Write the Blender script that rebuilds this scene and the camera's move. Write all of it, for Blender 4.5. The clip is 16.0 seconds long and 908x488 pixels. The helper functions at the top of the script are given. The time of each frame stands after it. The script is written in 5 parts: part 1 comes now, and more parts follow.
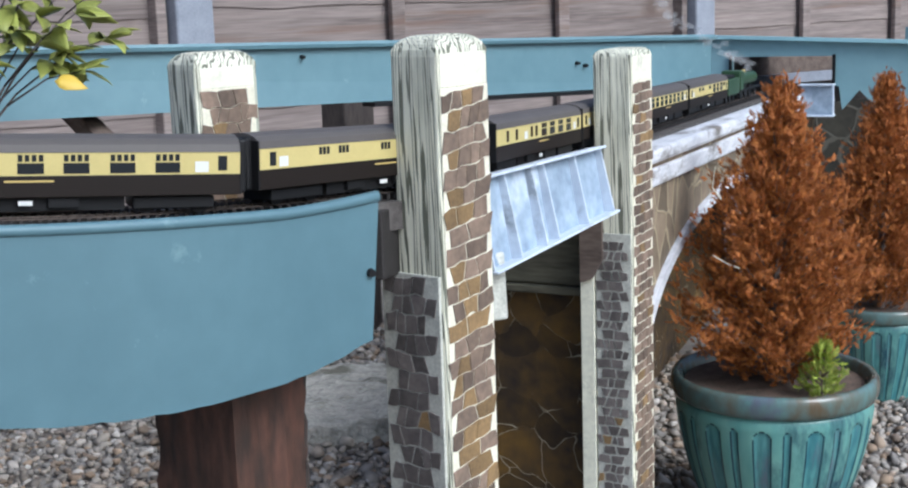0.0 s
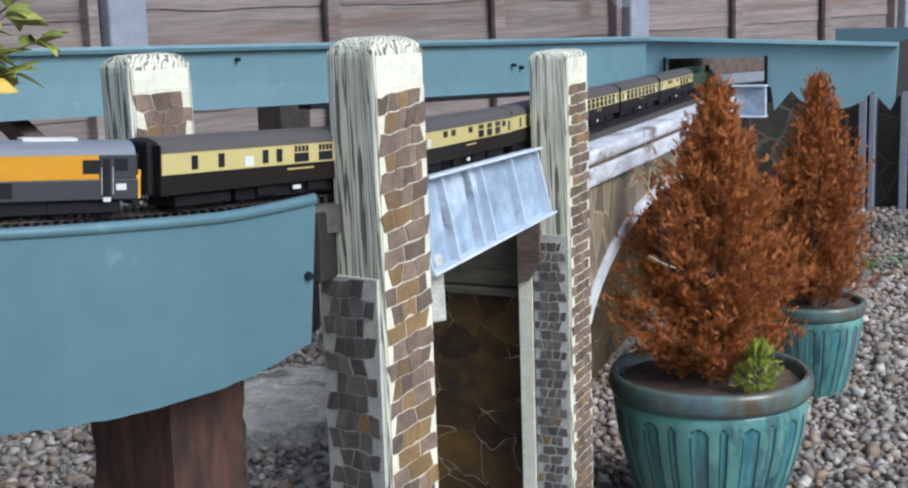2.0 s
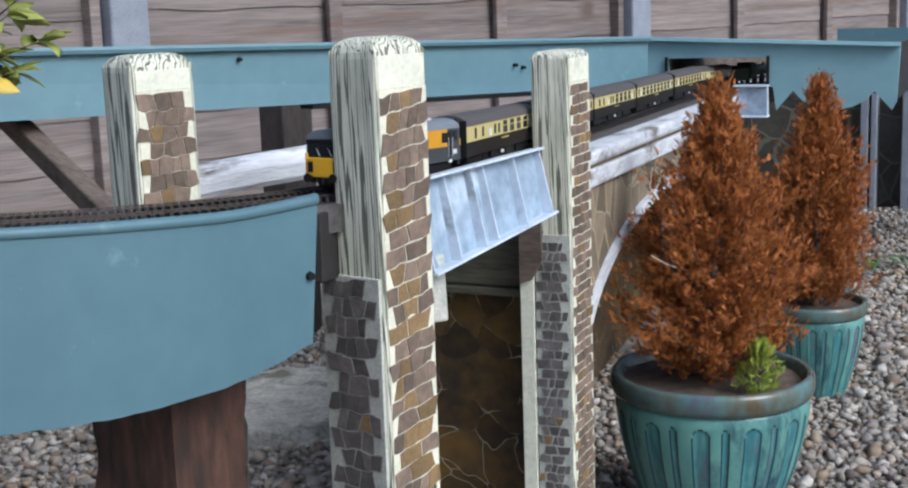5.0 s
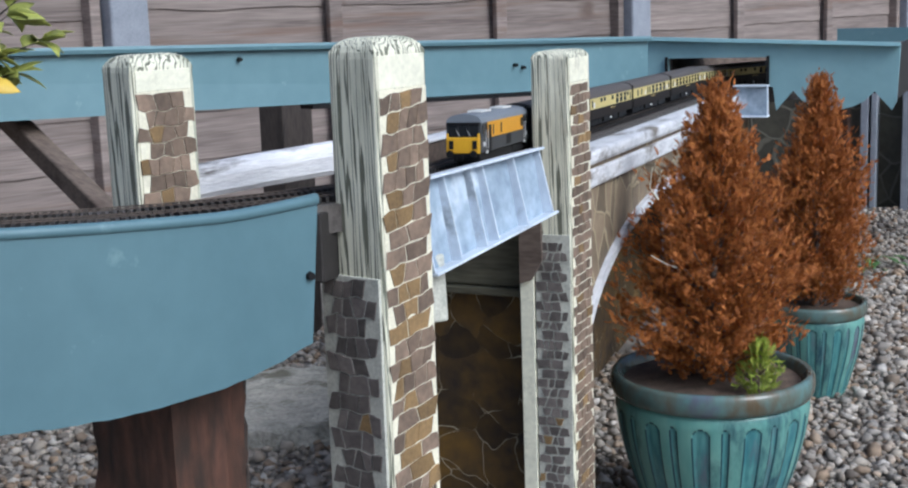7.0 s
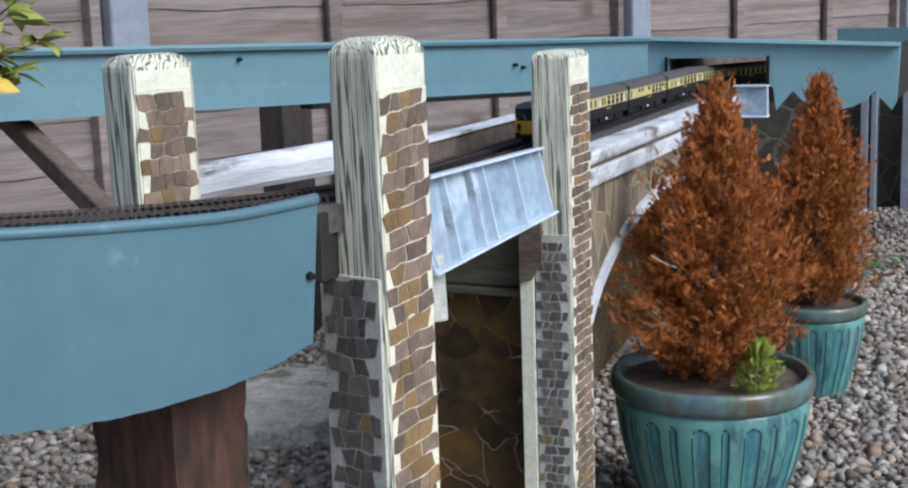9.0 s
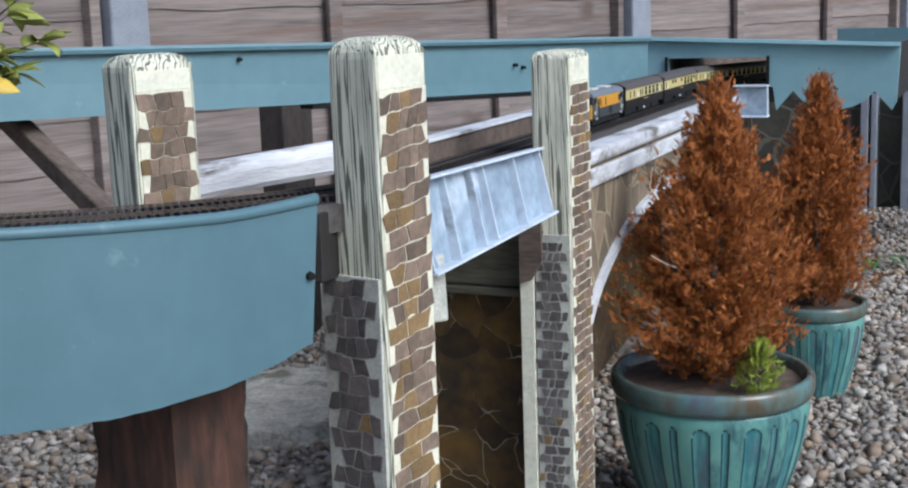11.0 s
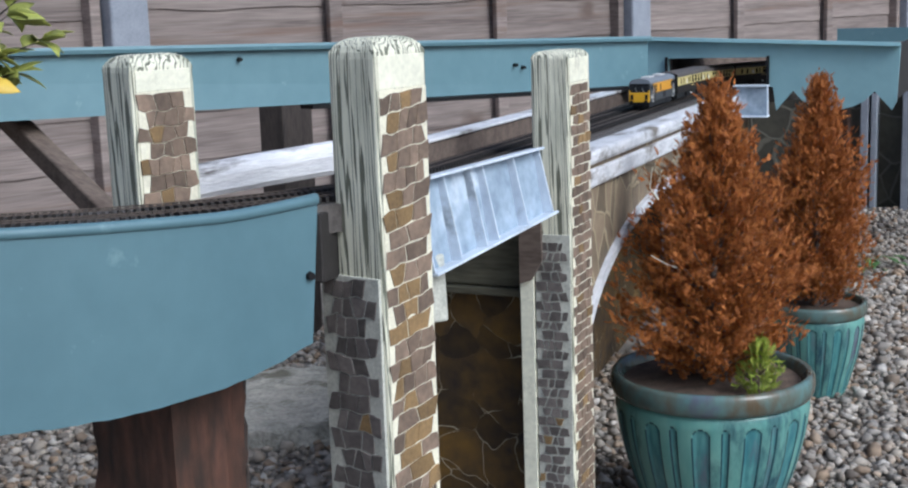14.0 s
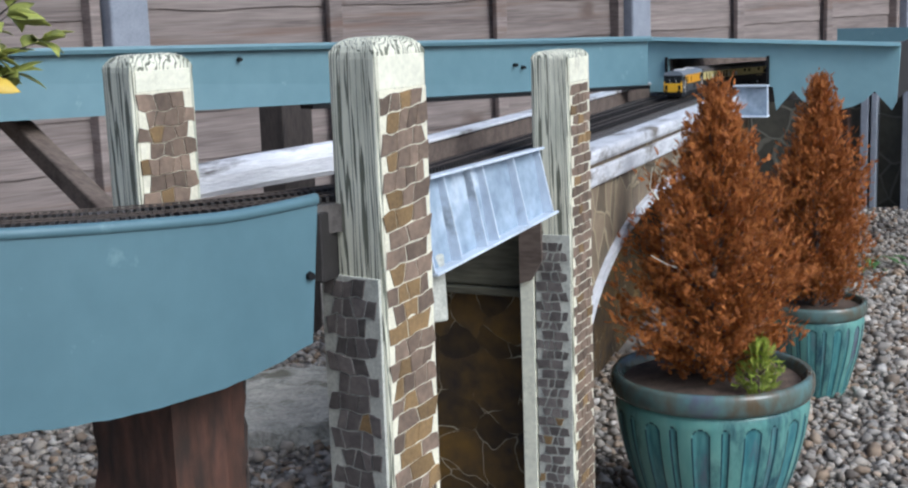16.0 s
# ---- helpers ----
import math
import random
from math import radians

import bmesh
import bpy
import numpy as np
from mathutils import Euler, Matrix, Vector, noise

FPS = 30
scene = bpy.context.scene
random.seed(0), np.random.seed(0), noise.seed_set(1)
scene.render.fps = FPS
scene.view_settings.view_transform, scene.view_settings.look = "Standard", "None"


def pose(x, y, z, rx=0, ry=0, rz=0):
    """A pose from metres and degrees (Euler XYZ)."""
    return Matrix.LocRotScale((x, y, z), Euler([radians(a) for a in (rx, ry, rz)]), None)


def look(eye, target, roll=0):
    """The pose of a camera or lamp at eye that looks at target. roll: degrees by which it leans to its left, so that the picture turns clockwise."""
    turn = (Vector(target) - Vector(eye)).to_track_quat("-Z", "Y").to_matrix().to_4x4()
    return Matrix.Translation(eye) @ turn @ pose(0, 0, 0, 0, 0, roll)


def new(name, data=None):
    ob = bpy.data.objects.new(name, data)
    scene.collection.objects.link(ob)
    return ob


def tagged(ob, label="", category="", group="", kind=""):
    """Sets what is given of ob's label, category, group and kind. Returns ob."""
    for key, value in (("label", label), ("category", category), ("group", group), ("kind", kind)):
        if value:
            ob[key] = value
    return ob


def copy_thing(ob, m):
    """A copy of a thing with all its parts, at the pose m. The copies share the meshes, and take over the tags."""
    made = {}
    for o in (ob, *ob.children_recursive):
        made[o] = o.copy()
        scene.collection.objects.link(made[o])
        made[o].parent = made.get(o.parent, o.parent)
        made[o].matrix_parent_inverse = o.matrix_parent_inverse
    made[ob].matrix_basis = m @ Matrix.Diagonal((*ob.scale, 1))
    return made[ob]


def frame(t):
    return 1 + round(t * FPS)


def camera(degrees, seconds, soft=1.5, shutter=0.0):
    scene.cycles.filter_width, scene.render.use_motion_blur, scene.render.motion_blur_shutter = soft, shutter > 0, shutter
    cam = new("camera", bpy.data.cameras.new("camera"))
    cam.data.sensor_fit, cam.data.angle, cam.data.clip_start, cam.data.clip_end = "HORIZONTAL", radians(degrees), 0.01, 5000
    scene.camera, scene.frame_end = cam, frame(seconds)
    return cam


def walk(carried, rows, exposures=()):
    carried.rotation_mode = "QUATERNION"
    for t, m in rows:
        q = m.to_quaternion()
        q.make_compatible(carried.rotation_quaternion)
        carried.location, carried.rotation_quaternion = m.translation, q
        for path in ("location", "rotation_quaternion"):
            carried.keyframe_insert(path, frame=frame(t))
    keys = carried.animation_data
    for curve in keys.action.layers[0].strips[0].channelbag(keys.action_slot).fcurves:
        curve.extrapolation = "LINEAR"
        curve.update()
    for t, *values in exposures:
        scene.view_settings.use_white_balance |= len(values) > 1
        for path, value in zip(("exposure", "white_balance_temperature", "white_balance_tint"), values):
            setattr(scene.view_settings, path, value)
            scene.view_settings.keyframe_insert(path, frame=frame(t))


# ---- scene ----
# ---- camera: a slow pan on one spot, then at rest ----
EYE = (0.0, 0.0, 0.6)
TILT = 10.4
PAN = [(0, 110.2), (0.1, 68), (0.2, 39.5), (0.3, 17.5), (0.4, 15), (0.5, 20.5), (0.6, 20), (0.7, 20.5), (0.8, 21), (0.9, 20.0),
       (1.0, 13.7), (1.1, 1.5), (1.2, -1.8), (1.3, -3.8), (1.4, -4.9), (1.5, -4.6), (1.7, -4.2), (2.0, -3.1), (2.5, -1.6), (3.0, 0),
       (3.4, 0), (16.0, 0)]


def aim(turn):
    a, b = radians(turn), radians(TILT)
    way = Vector((math.sin(a) * math.cos(b), math.cos(a) * math.cos(b), -math.sin(b)))
    return look(EYE, Vector(EYE) + way, -1.9)


cam = camera(2 * math.degrees(math.atan(784 / 2285)), 16.0, soft=2.2)
walk(cam, [(t, aim(-23.83 - d / 41.5)) for t, d in PAN], exposures=[(0.0, 0.08, 5190, 5), (1.2, -0.08, 5210, 5), (16.0, -0.15, 5240, 5)])

# ---- light: a bright overcast day ----
world = bpy.data.worlds.new("sky")
scene.world = world
world.use_nodes = True
nt = world.node_tree
sky = nt.nodes.new("ShaderNodeTexSky")
sky.sky_type = "NISHITA"
sky.sun_disc = False
sky.sun_elevation, sky.sun_rotation = radians(41), radians(107)
sky.air_density, sky.dust_density, sky.ozone_density = 0.8, 7.0, 0.6
nt.links.new(sky.outputs[0], nt.nodes["Background"].inputs[0])
nt.nodes["Background"].inputs[1].default_value = 0.15
sun_data = bpy.data.lights.new("sun", "SUN")
sun_data.energy, sun_data.angle, sun_data.color = 1.6, radians(30), (1.0, 0.96, 0.9)
sun = new("sun", sun_data)
sun.matrix_world = look((3.2, -1.0, 2.9), (0, 0, 0))


# ---- materials ----
def mat(name, a, b=None, scale=30.0, rough=0.7, bump=0.2, fine=8.0, stretch=(1, 1, 1), metal=0.0, spots=None, spot_scale=6.0, spot_amount=0.4, rand=0.0, depth=0.002, coat=0.0, contrast=(0.35, 0.65)):
    """Two tones mixed by noise at two sizes, with relief; spots: a third tone in stains."""
    b = b or tuple(v * 0.75 for v in a)
    m = bpy.data.materials.new(name)
    m.use_nodes = True
    n, l = m.node_tree.nodes, m.node_tree.links
    p = n["Principled BSDF"]
    tc, mp = n.new("ShaderNodeTexCoord"), n.new("ShaderNodeMapping")
    mp.inputs["Scale"].default_value = stretch
    l.new(tc.outputs["Object"], mp.inputs[0])
    n1, n2 = n.new("ShaderNodeTexNoise"), n.new("ShaderNodeTexNoise")
    n1.inputs["Scale"].default_value, n2.inputs["Scale"].default_value = scale, scale * fine
    n1.inputs["Detail"].default_value = n2.inputs["Detail"].default_value = 5
    l.new(mp.outputs[0], n1.inputs[0]), l.new(mp.outputs[0], n2.inputs[0])
    mx = n.new("ShaderNodeMath")
    mx.operation = "MULTIPLY_ADD"
    mx.inputs[1].default_value = 0.45
    l.new(n2.outputs[0], mx.inputs[0])
    m2 = n.new("ShaderNodeMath")
    m2.operation = "MULTIPLY"
    m2.inputs[1].default_value = 0.55
    l.new(n1.outputs[0], m2.inputs[0]), l.new(m2.outputs[0], mx.inputs[2])
    rp = n.new("ShaderNodeValToRGB")
    rp.color_ramp.elements[0].position, rp.color_ramp.elements[1].position = contrast
    rp.color_ramp.elements[0].color, rp.color_ramp.elements[1].color = (*b, 1), (*a, 1)
    l.new(mx.outputs[0], rp.inputs[0])
    out = rp.outputs[0]
    if spots:
        n3 = n.new("ShaderNodeTexNoise")
        n3.inputs["Scale"].default_value, n3.inputs["Detail"].default_value = spot_scale, 8
        n3.inputs["Roughness"].default_value = 0.65
        l.new(mp.outputs[0], n3.inputs[0])
        r3 = n.new("ShaderNodeValToRGB")
        r3.color_ramp.elements[0].position, r3.color_ramp.elements[1].position = 0.62 - 0.25 * spot_amount, 0.72 - 0.2 * spot_amount
        l.new(n3.outputs[0], r3.inputs[0])
        mm = n.new("ShaderNodeMix")
        mm.data_type = "RGBA"
        l.new(r3.outputs[0], mm.inputs[0]), l.new(out, mm.inputs[6])
        mm.inputs[7].default_value = (*spots, 1)
        out = mm.outputs[2]
    if rand:
        oi, hs = n.new("ShaderNodeObjectInfo"), n.new("ShaderNodeHueSaturation")
        mr = n.new("ShaderNodeMapRange")
        mr.inputs[3].default_value, mr.inputs[4].default_value = 1 - rand, 1 + rand
        l.new(oi.outputs["Random"], mr.inputs[0]), l.new(mr.outputs[0], hs.inputs["Value"]), l.new(out, hs.inputs["Color"])
        out = hs.outputs[0]
    l.new(out, p.inputs["Base Color"])
    p.inputs["Roughness"].default_value, p.inputs["Metallic"].default_value = rough, metal
    p.inputs["Coat Weight"].default_value = coat
    if bump:
        bp = n.new("ShaderNodeBump")
        bp.inputs["Strength"].default_value, bp.inputs["Distance"].default_value = bump, depth
        l.new(mx.outputs[0], bp.inputs["Height"]), l.new(bp.outputs[0], p.inputs["Normal"])
    return m


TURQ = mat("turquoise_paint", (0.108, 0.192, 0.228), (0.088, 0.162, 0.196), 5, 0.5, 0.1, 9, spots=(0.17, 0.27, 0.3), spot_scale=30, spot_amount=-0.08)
# rear boards: the same turquoise raised in tone, extra light put into the colour
TURQ_LIT = mat("lit_turquoise_paint", (0.152, 0.258, 0.298), (0.125, 0.221, 0.26), 5, 0.45, 0.1, 9, spots=(0.26, 0.37, 0.4), spot_scale=30, spot_amount=-0.08)
# end board: raised further, making up in colour for light it lacks
TURQ_LIT_END = mat("lit_end_turquoise_paint", (0.27, 0.44, 0.485), (0.225, 0.378, 0.425), 5, 0.45, 0.1, 9, spots=(0.3, 0.41, 0.44), spot_scale=30, spot_amount=-0.08)
CREAM = mat("weathered_cream_paint", (0.84, 0.82, 0.66), (0.62, 0.61, 0.49), 14, 0.8, 0.3, 4, (4, 4, 0.5), spots=(0.27, 0.29, 0.22), spot_scale=3.0, spot_amount=0.25, depth=0.002)


def open_grain(m, scale, dark):
    """Adds upright cracks of open grain to a painted timber."""
    n, l = m.node_tree.nodes, m.node_tree.links
    p = n["Principled BSDF"]
    base = p.inputs["Base Color"].links[0].from_socket
    tc, mp, wv = n["Texture Coordinate"], n.new("ShaderNodeMapping"), n.new("ShaderNodeTexWave")
    mp.inputs["Scale"].default_value = (1.0, 0.8, 0.035)
    wv.wave_type, wv.bands_direction = "BANDS", "DIAGONAL"
    wv.inputs["Scale"].default_value, wv.inputs["Distortion"].default_value = scale, 22.0
    wv.inputs["Detail"].default_value, wv.inputs["Detail Scale"].default_value = 4.0, 0.6
    l.new(tc.outputs["Object"], mp.inputs[0]), l.new(mp.outputs[0], wv.inputs[0])
    gap = n.new("ShaderNodeTexNoise")
    gap.inputs["Scale"].default_value = 9.0
    mp2 = n.new("ShaderNodeMapping")
    mp2.inputs["Scale"].default_value = (3, 3, 1)
    l.new(tc.outputs["Object"], mp2.inputs[0]), l.new(mp2.outputs[0], gap.inputs[0])
    thr = n.new("ShaderNodeMath")
    thr.operation = "MULTIPLY_ADD"
    thr.inputs[1].default_value, thr.inputs[2].default_value = 1.15, -0.42
    l.new(gap.outputs[0], thr.inputs[0])
    sm = n.new("ShaderNodeMapRange")
    sm.interpolation_type = "SMOOTHSTEP"
    add = n.new("ShaderNodeMath")
    add.inputs[1].default_value = 0.16
    l.new(thr.outputs[0], add.inputs[0])
    l.new(wv.outputs["Fac"], sm.inputs[0]), l.new(thr.outputs[0], sm.inputs[1]), l.new(add.outputs[0], sm.inputs[2])
    mm = n.new("ShaderNodeMix")
    mm.data_type = "RGBA"
    mm.inputs[6].default_value = (*dark, 1)
    l.new(sm.outputs[0], mm.inputs[0]), l.new(base, mm.inputs[7]), l.new(mm.outputs[2], p.inputs["Base Color"])
    bp = n.new("ShaderNodeBump")
    bp.inputs["Strength"].default_value, bp.inputs["Distance"].default_value = 0.7, 0.0025
    l.new(sm.outputs[0], bp.inputs["Height"]), l.new(p.inputs["Normal"].links[0].from_socket, bp.inputs["Normal"]), l.new(bp.outputs[0], p.inputs["Normal"])


open_grain(CREAM, 150.0, (0.17, 0.175, 0.13))
GREY_MORTAR = mat("grey_mortar", (0.62, 0.62, 0.55), (0.36, 0.36, 0.32), 50, 0.9, 0.4)
CREAM_PLAIN = mat("smooth_cream_paint", (0.86, 0.84, 0.68), (0.66, 0.65, 0.53), 30, 0.75, 0.3, spots=(0.4, 0.39, 0.31), spot_scale=22, spot_amount=0.2)
CREAM_SMOOTH = mat("cream_mortar", (0.82, 0.79, 0.63), (0.62, 0.59, 0.47), 60, 0.85, 0.4)
WHITE = mat("flaking_white_paint", (0.74, 0.74, 0.77), (0.46, 0.47, 0.5), 18, 0.65, 0.6, 5, (2, 0.6, 2), spots=(0.17, 0.15, 0.13), spot_scale=14, spot_amount=0.3, depth=0.003)
# blue-grey web, toned below the flanges to carry the shade between the ribs
GIRDER_WEB = mat("shaded_blue_grey_web", (0.43, 0.52, 0.63), (0.2, 0.26, 0.34), 16, 0.5, 0.2, 5, spots=(0.6, 0.66, 0.74), spot_scale=16, spot_amount=0.2)
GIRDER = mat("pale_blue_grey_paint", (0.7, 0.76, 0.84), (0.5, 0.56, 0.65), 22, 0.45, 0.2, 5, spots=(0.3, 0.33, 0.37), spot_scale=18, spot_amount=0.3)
FENCE = mat("silvered_larch", (0.285, 0.238, 0.217), (0.125, 0.1, 0.092), 7, 0.85, 0.6, 6, (0.4, 1, 6), spots=(0.17, 0.115, 0.09), spot_scale=3, spot_amount=0.22, rand=0.18)


def knots(m):
    """Sawn boards: each takes its own stretch of grain, with dark knots and bark scars."""
    n, l = m.node_tree.nodes, m.node_tree.links
    p = n["Principled BSDF"]
    base = p.inputs["Base Color"].links[0].from_socket
    tc, mp, oi, shift = n["Texture Coordinate"], n["Mapping"], n.new("ShaderNodeObjectInfo"), n.new("ShaderNodeVectorMath")
    shift.operation = "MULTIPLY_ADD"
    shift.inputs[1].default_value = (7.0, 3.0, 2.0)
    l.new(oi.outputs["Random"], shift.inputs[0]), l.new(tc.outputs["Object"], shift.inputs[2]), l.new(shift.outputs[0], mp.inputs[0])
    wob, bent, vo = n.new("ShaderNodeTexNoise"), n.new("ShaderNodeVectorMath"), n.new("ShaderNodeTexVoronoi")
    wob.inputs["Scale"].default_value = 14
    bent.operation = "MULTIPLY_ADD"
    bent.inputs[1].default_value = (0.06, 0.06, 0.06)
    l.new(shift.outputs[0], wob.inputs[0]), l.new(wob.outputs[1], bent.inputs[0]), l.new(shift.outputs[0], bent.inputs[2])
    vo.inputs["Scale"].default_value = 5.5
    l.new(bent.outputs[0], vo.inputs["Vector"])
    rp = n.new("ShaderNodeValToRGB")
    rp.color_ramp.elements[0].position, rp.color_ramp.elements[1].position = 0.06, 0.17
    rp.color_ramp.elements[0].color, rp.color_ramp.elements[1].color = (0.8, 0.8, 0.8, 1), (0, 0, 0, 1)
    l.new(vo.outputs["Distance"], rp.inputs[0])
    mm = n.new("ShaderNodeMix")
    mm.data_type = "RGBA"
    mm.inputs[7].default_value = (0.1, 0.07, 0.055, 1)
    l.new(rp.outputs[0], mm.inputs[0]), l.new(base, mm.inputs[6]), l.new(mm.outputs[2], p.inputs["Base Color"])


knots(FENCE)
CONCRETE = mat("blue_grey_concrete", (0.3, 0.32, 0.37), (0.22, 0.24, 0.28), 25, 0.9, 0.4)
BEAM_WHITE = mat("cracked_white_paint", (0.84, 0.84, 0.86), (0.6, 0.6, 0.64), 12, 0.7, 0.6, 5, (1.5, 1.5, 14), spots=(0.06, 0.05, 0.045), spot_scale=3.2, spot_amount=0.2, depth=0.003)
BLACK_WOOD = mat("blackened_post_wood", (0.06, 0.047, 0.04), (0.02, 0.016, 0.014), 14, 0.85, 0.6, 6, (3, 3, 0.6))
MOSSY_WOOD = mat("mossy_old_board", (0.13, 0.122, 0.082), (0.055, 0.05, 0.034), 14, 0.9, 0.5, 5, (0.6, 1, 4))
REDDISH = mat("red_brown_baulk", (0.12, 0.052, 0.033), (0.026, 0.016, 0.011), 9, 0.75, 0.8, 7, (2, 2, 0.6), spots=(0.016, 0.013, 0.01), spot_scale=6, spot_amount=0.42, depth=0.004)
BROWN_WOOD = mat("dark_creosoted_wood", (0.11, 0.052, 0.034), (0.016, 0.01, 0.008), 14, 0.7, 0.8, 6, (4, 4, 0.5), spots=(0.025, 0.018, 0.014), spot_scale=4, spot_amount=0.35)
OLD_WOOD = mat("old_grey_wood", (0.17, 0.13, 0.105), (0.07, 0.05, 0.04), 14, 0.85, 0.5, 5, (1, 4, 4))
DECK = mat("tarred_ballast_deck", (0.125, 0.112, 0.104), (0.055, 0.048, 0.045), 120, 0.95, 0.7)
SLEEPER = mat("black_plastic_sleeper", (0.03, 0.026, 0.025), (0.014, 0.012, 0.011), 90, 0.7, 0.2)
RAIL = mat("tarnished_rail", (0.15, 0.12, 0.1), (0.07, 0.055, 0.048), 50, 0.5, 0.1, metal=0.5)
SLAB = mat("old_concrete_slab", (0.62, 0.6, 0.53), (0.3, 0.285, 0.25), 26, 0.95, 1.0, 6, (1, 2.2, 1), spots=(0.19, 0.18, 0.14), spot_scale=11, spot_amount=0.4, depth=0.012)
STONE = mat("painted_brown_stone", (0.23, 0.165, 0.12), (0.12, 0.088, 0.066), 40, 0.8, 0.5, 5, rand=0.35)
STONE_DARK = mat("dark_grey_stone", (0.175, 0.152, 0.14), (0.08, 0.07, 0.066), 40, 0.8, 0.5, 5, rand=0.35)
GLAZE = mat("turquoise_glaze", (0.19, 0.38, 0.33), (0.11, 0.28, 0.26), 14, 0.25, 0.1, 5, (1, 1, 0.35), spots=(0.02, 0.06, 0.09), spot_scale=9, spot_amount=0.3)
GLAZE_RIM = mat("brown_glaze_rim", (0.11, 0.2, 0.2), (0.1, 0.075, 0.045), 16, 0.18, 0.1, 5, (1, 1, 0.6), spots=(0.1, 0.11, 0.15), spot_scale=14, spot_amount=0.2)
SOIL = mat("dry_potting_soil", (0.16, 0.11, 0.08), (0.06, 0.045, 0.035), 60, 0.95, 0.8)
BARK = mat("grey_bark", (0.2, 0.15, 0.12), (0.09, 0.065, 0.05), 60, 0.9, 0.6, 4, (1, 1, 0.3))


def plain(name, c, rough=0.5, metal=0.0):
    m = mat(name, c, tuple(v * 0.92 for v in c), 60, rough, 0.05, metal=metal)
    m.node_tree.nodes["Principled BSDF"].inputs["Specular IOR Level"].default_value = 0.25
    return m


CREAM_COACH, BROWN_COACH = plain("cream_livery", (0.56, 0.47, 0.19), 0.4), plain("chocolate_livery", (0.012, 0.008, 0.006), 0.6)
ROOF_GREY, BLACK, GLASS = plain("grey_roof", (0.1, 0.09, 0.085), 0.5), plain("matt_black", (0.01, 0.01, 0.011), 0.55), plain("dark_window", (0.02, 0.022, 0.025), 0.12)
LOCO_YELLOW, LOCO_GREY, LOCO_ROOF = plain("golden_yellow_livery", (0.6, 0.29, 0.016), 0.4), plain("slate_grey_livery", (0.05, 0.052, 0.055), 0.45), plain("pale_grey_roof", (0.19, 0.21, 0.24), 0.5)
NOSE_YELLOW, PALE, GREEN = plain("warning_yellow", (0.72, 0.4, 0.02), 0.4), plain("off_white", (0.7, 0.7, 0.68), 0.5), plain("dark_green_livery", (0.035, 0.07, 0.035), 0.35)
GOLD = plain("gold_lining", (0.55, 0.42, 0.15), 0.4)


# ---- mesh helpers ----
PLAN = 0.8  # metres to a unit of the plan
PLAN_EYE = Vector((0, 0, 0.75))
NEAR_C, FAR_C, FAR_Y = Vector((-1.208, 1.505)), Vector((0.214, 2.56)), 2.56
SLOPE_S = (-0.8, -0.65, -0.5, -0.42, -0.3, -0.2, -0.1, 0.1, 0.3, 0.5, 0.7, 0.9, 1.1, 1.3, 1.6)
SLOPE_K = (0.666, 0.694, 0.739, 0.766, 0.81, 0.842, 0.8715, 0.929, 0.96, 1.0025, 1.033, 1.053, 1.068, 1.151, 1.2)
BENT, SET_AT = set(), {}


def along(x, y):
    """How far along the line of rails a place of the plan lies."""
    if y >= NEAR_C.y:
        return y - NEAR_C.y
    return -0.522 * math.atan2(NEAR_C.y - y, max(x - NEAR_C.x, 1e-4))


def bend(p):
    """The line climbs gently towards its near end: a place of the level plan as it truly lies."""
    return PLAN_EYE + (Vector(p) - PLAN_EYE) * float(np.interp(along(p[0], p[1]), SLOPE_S, SLOPE_K))


def rise(p):
    return float(np.interp(along(p[0], p[1]), SLOPE_S, SLOPE_K))


def metres(p, bent, whole=None):
    """A place of the plan in metres; whole: the share of the climb that a stiff thing takes as one piece."""
    if whole:
        return PLAN * (PLAN_EYE + (Vector(p) - PLAN_EYE) * whole)
    return PLAN * (bend(p) if bent else Vector(p))


def part(name, bm, material, parent=None, label="", m=None, smooth=False):
    """Links a bmesh as one mesh object under a thing or a part."""
    top = parent
    while top is not None and top.parent is not None:
        top = top.parent
    if m is not None:
        bmesh.ops.transform(bm, matrix=m, verts=bm.verts)
    if top is not None and top.name in PLAN_POSE:
        frame0 = PLAN_POSE[top.name]
        back = top.matrix_basis.inverted()
        for v in bm.verts:
            v.co = back @ metres(frame0 @ v.co, top.name in BENT, SET_AT.get(top.name))
    me = bpy.data.meshes.new(name)
    bm.to_mesh(me)
    bm.free()
    for mt in material if isinstance(material, (list, tuple)) else [material]:
        me.materials.append(mt)
    if smooth:
        for p in me.polygons:
            p.use_smooth = True
    ob = new(name, me)
    ob.parent = parent
    if label:
        tagged(ob, label)
    return ob


PLAN_POSE = {}


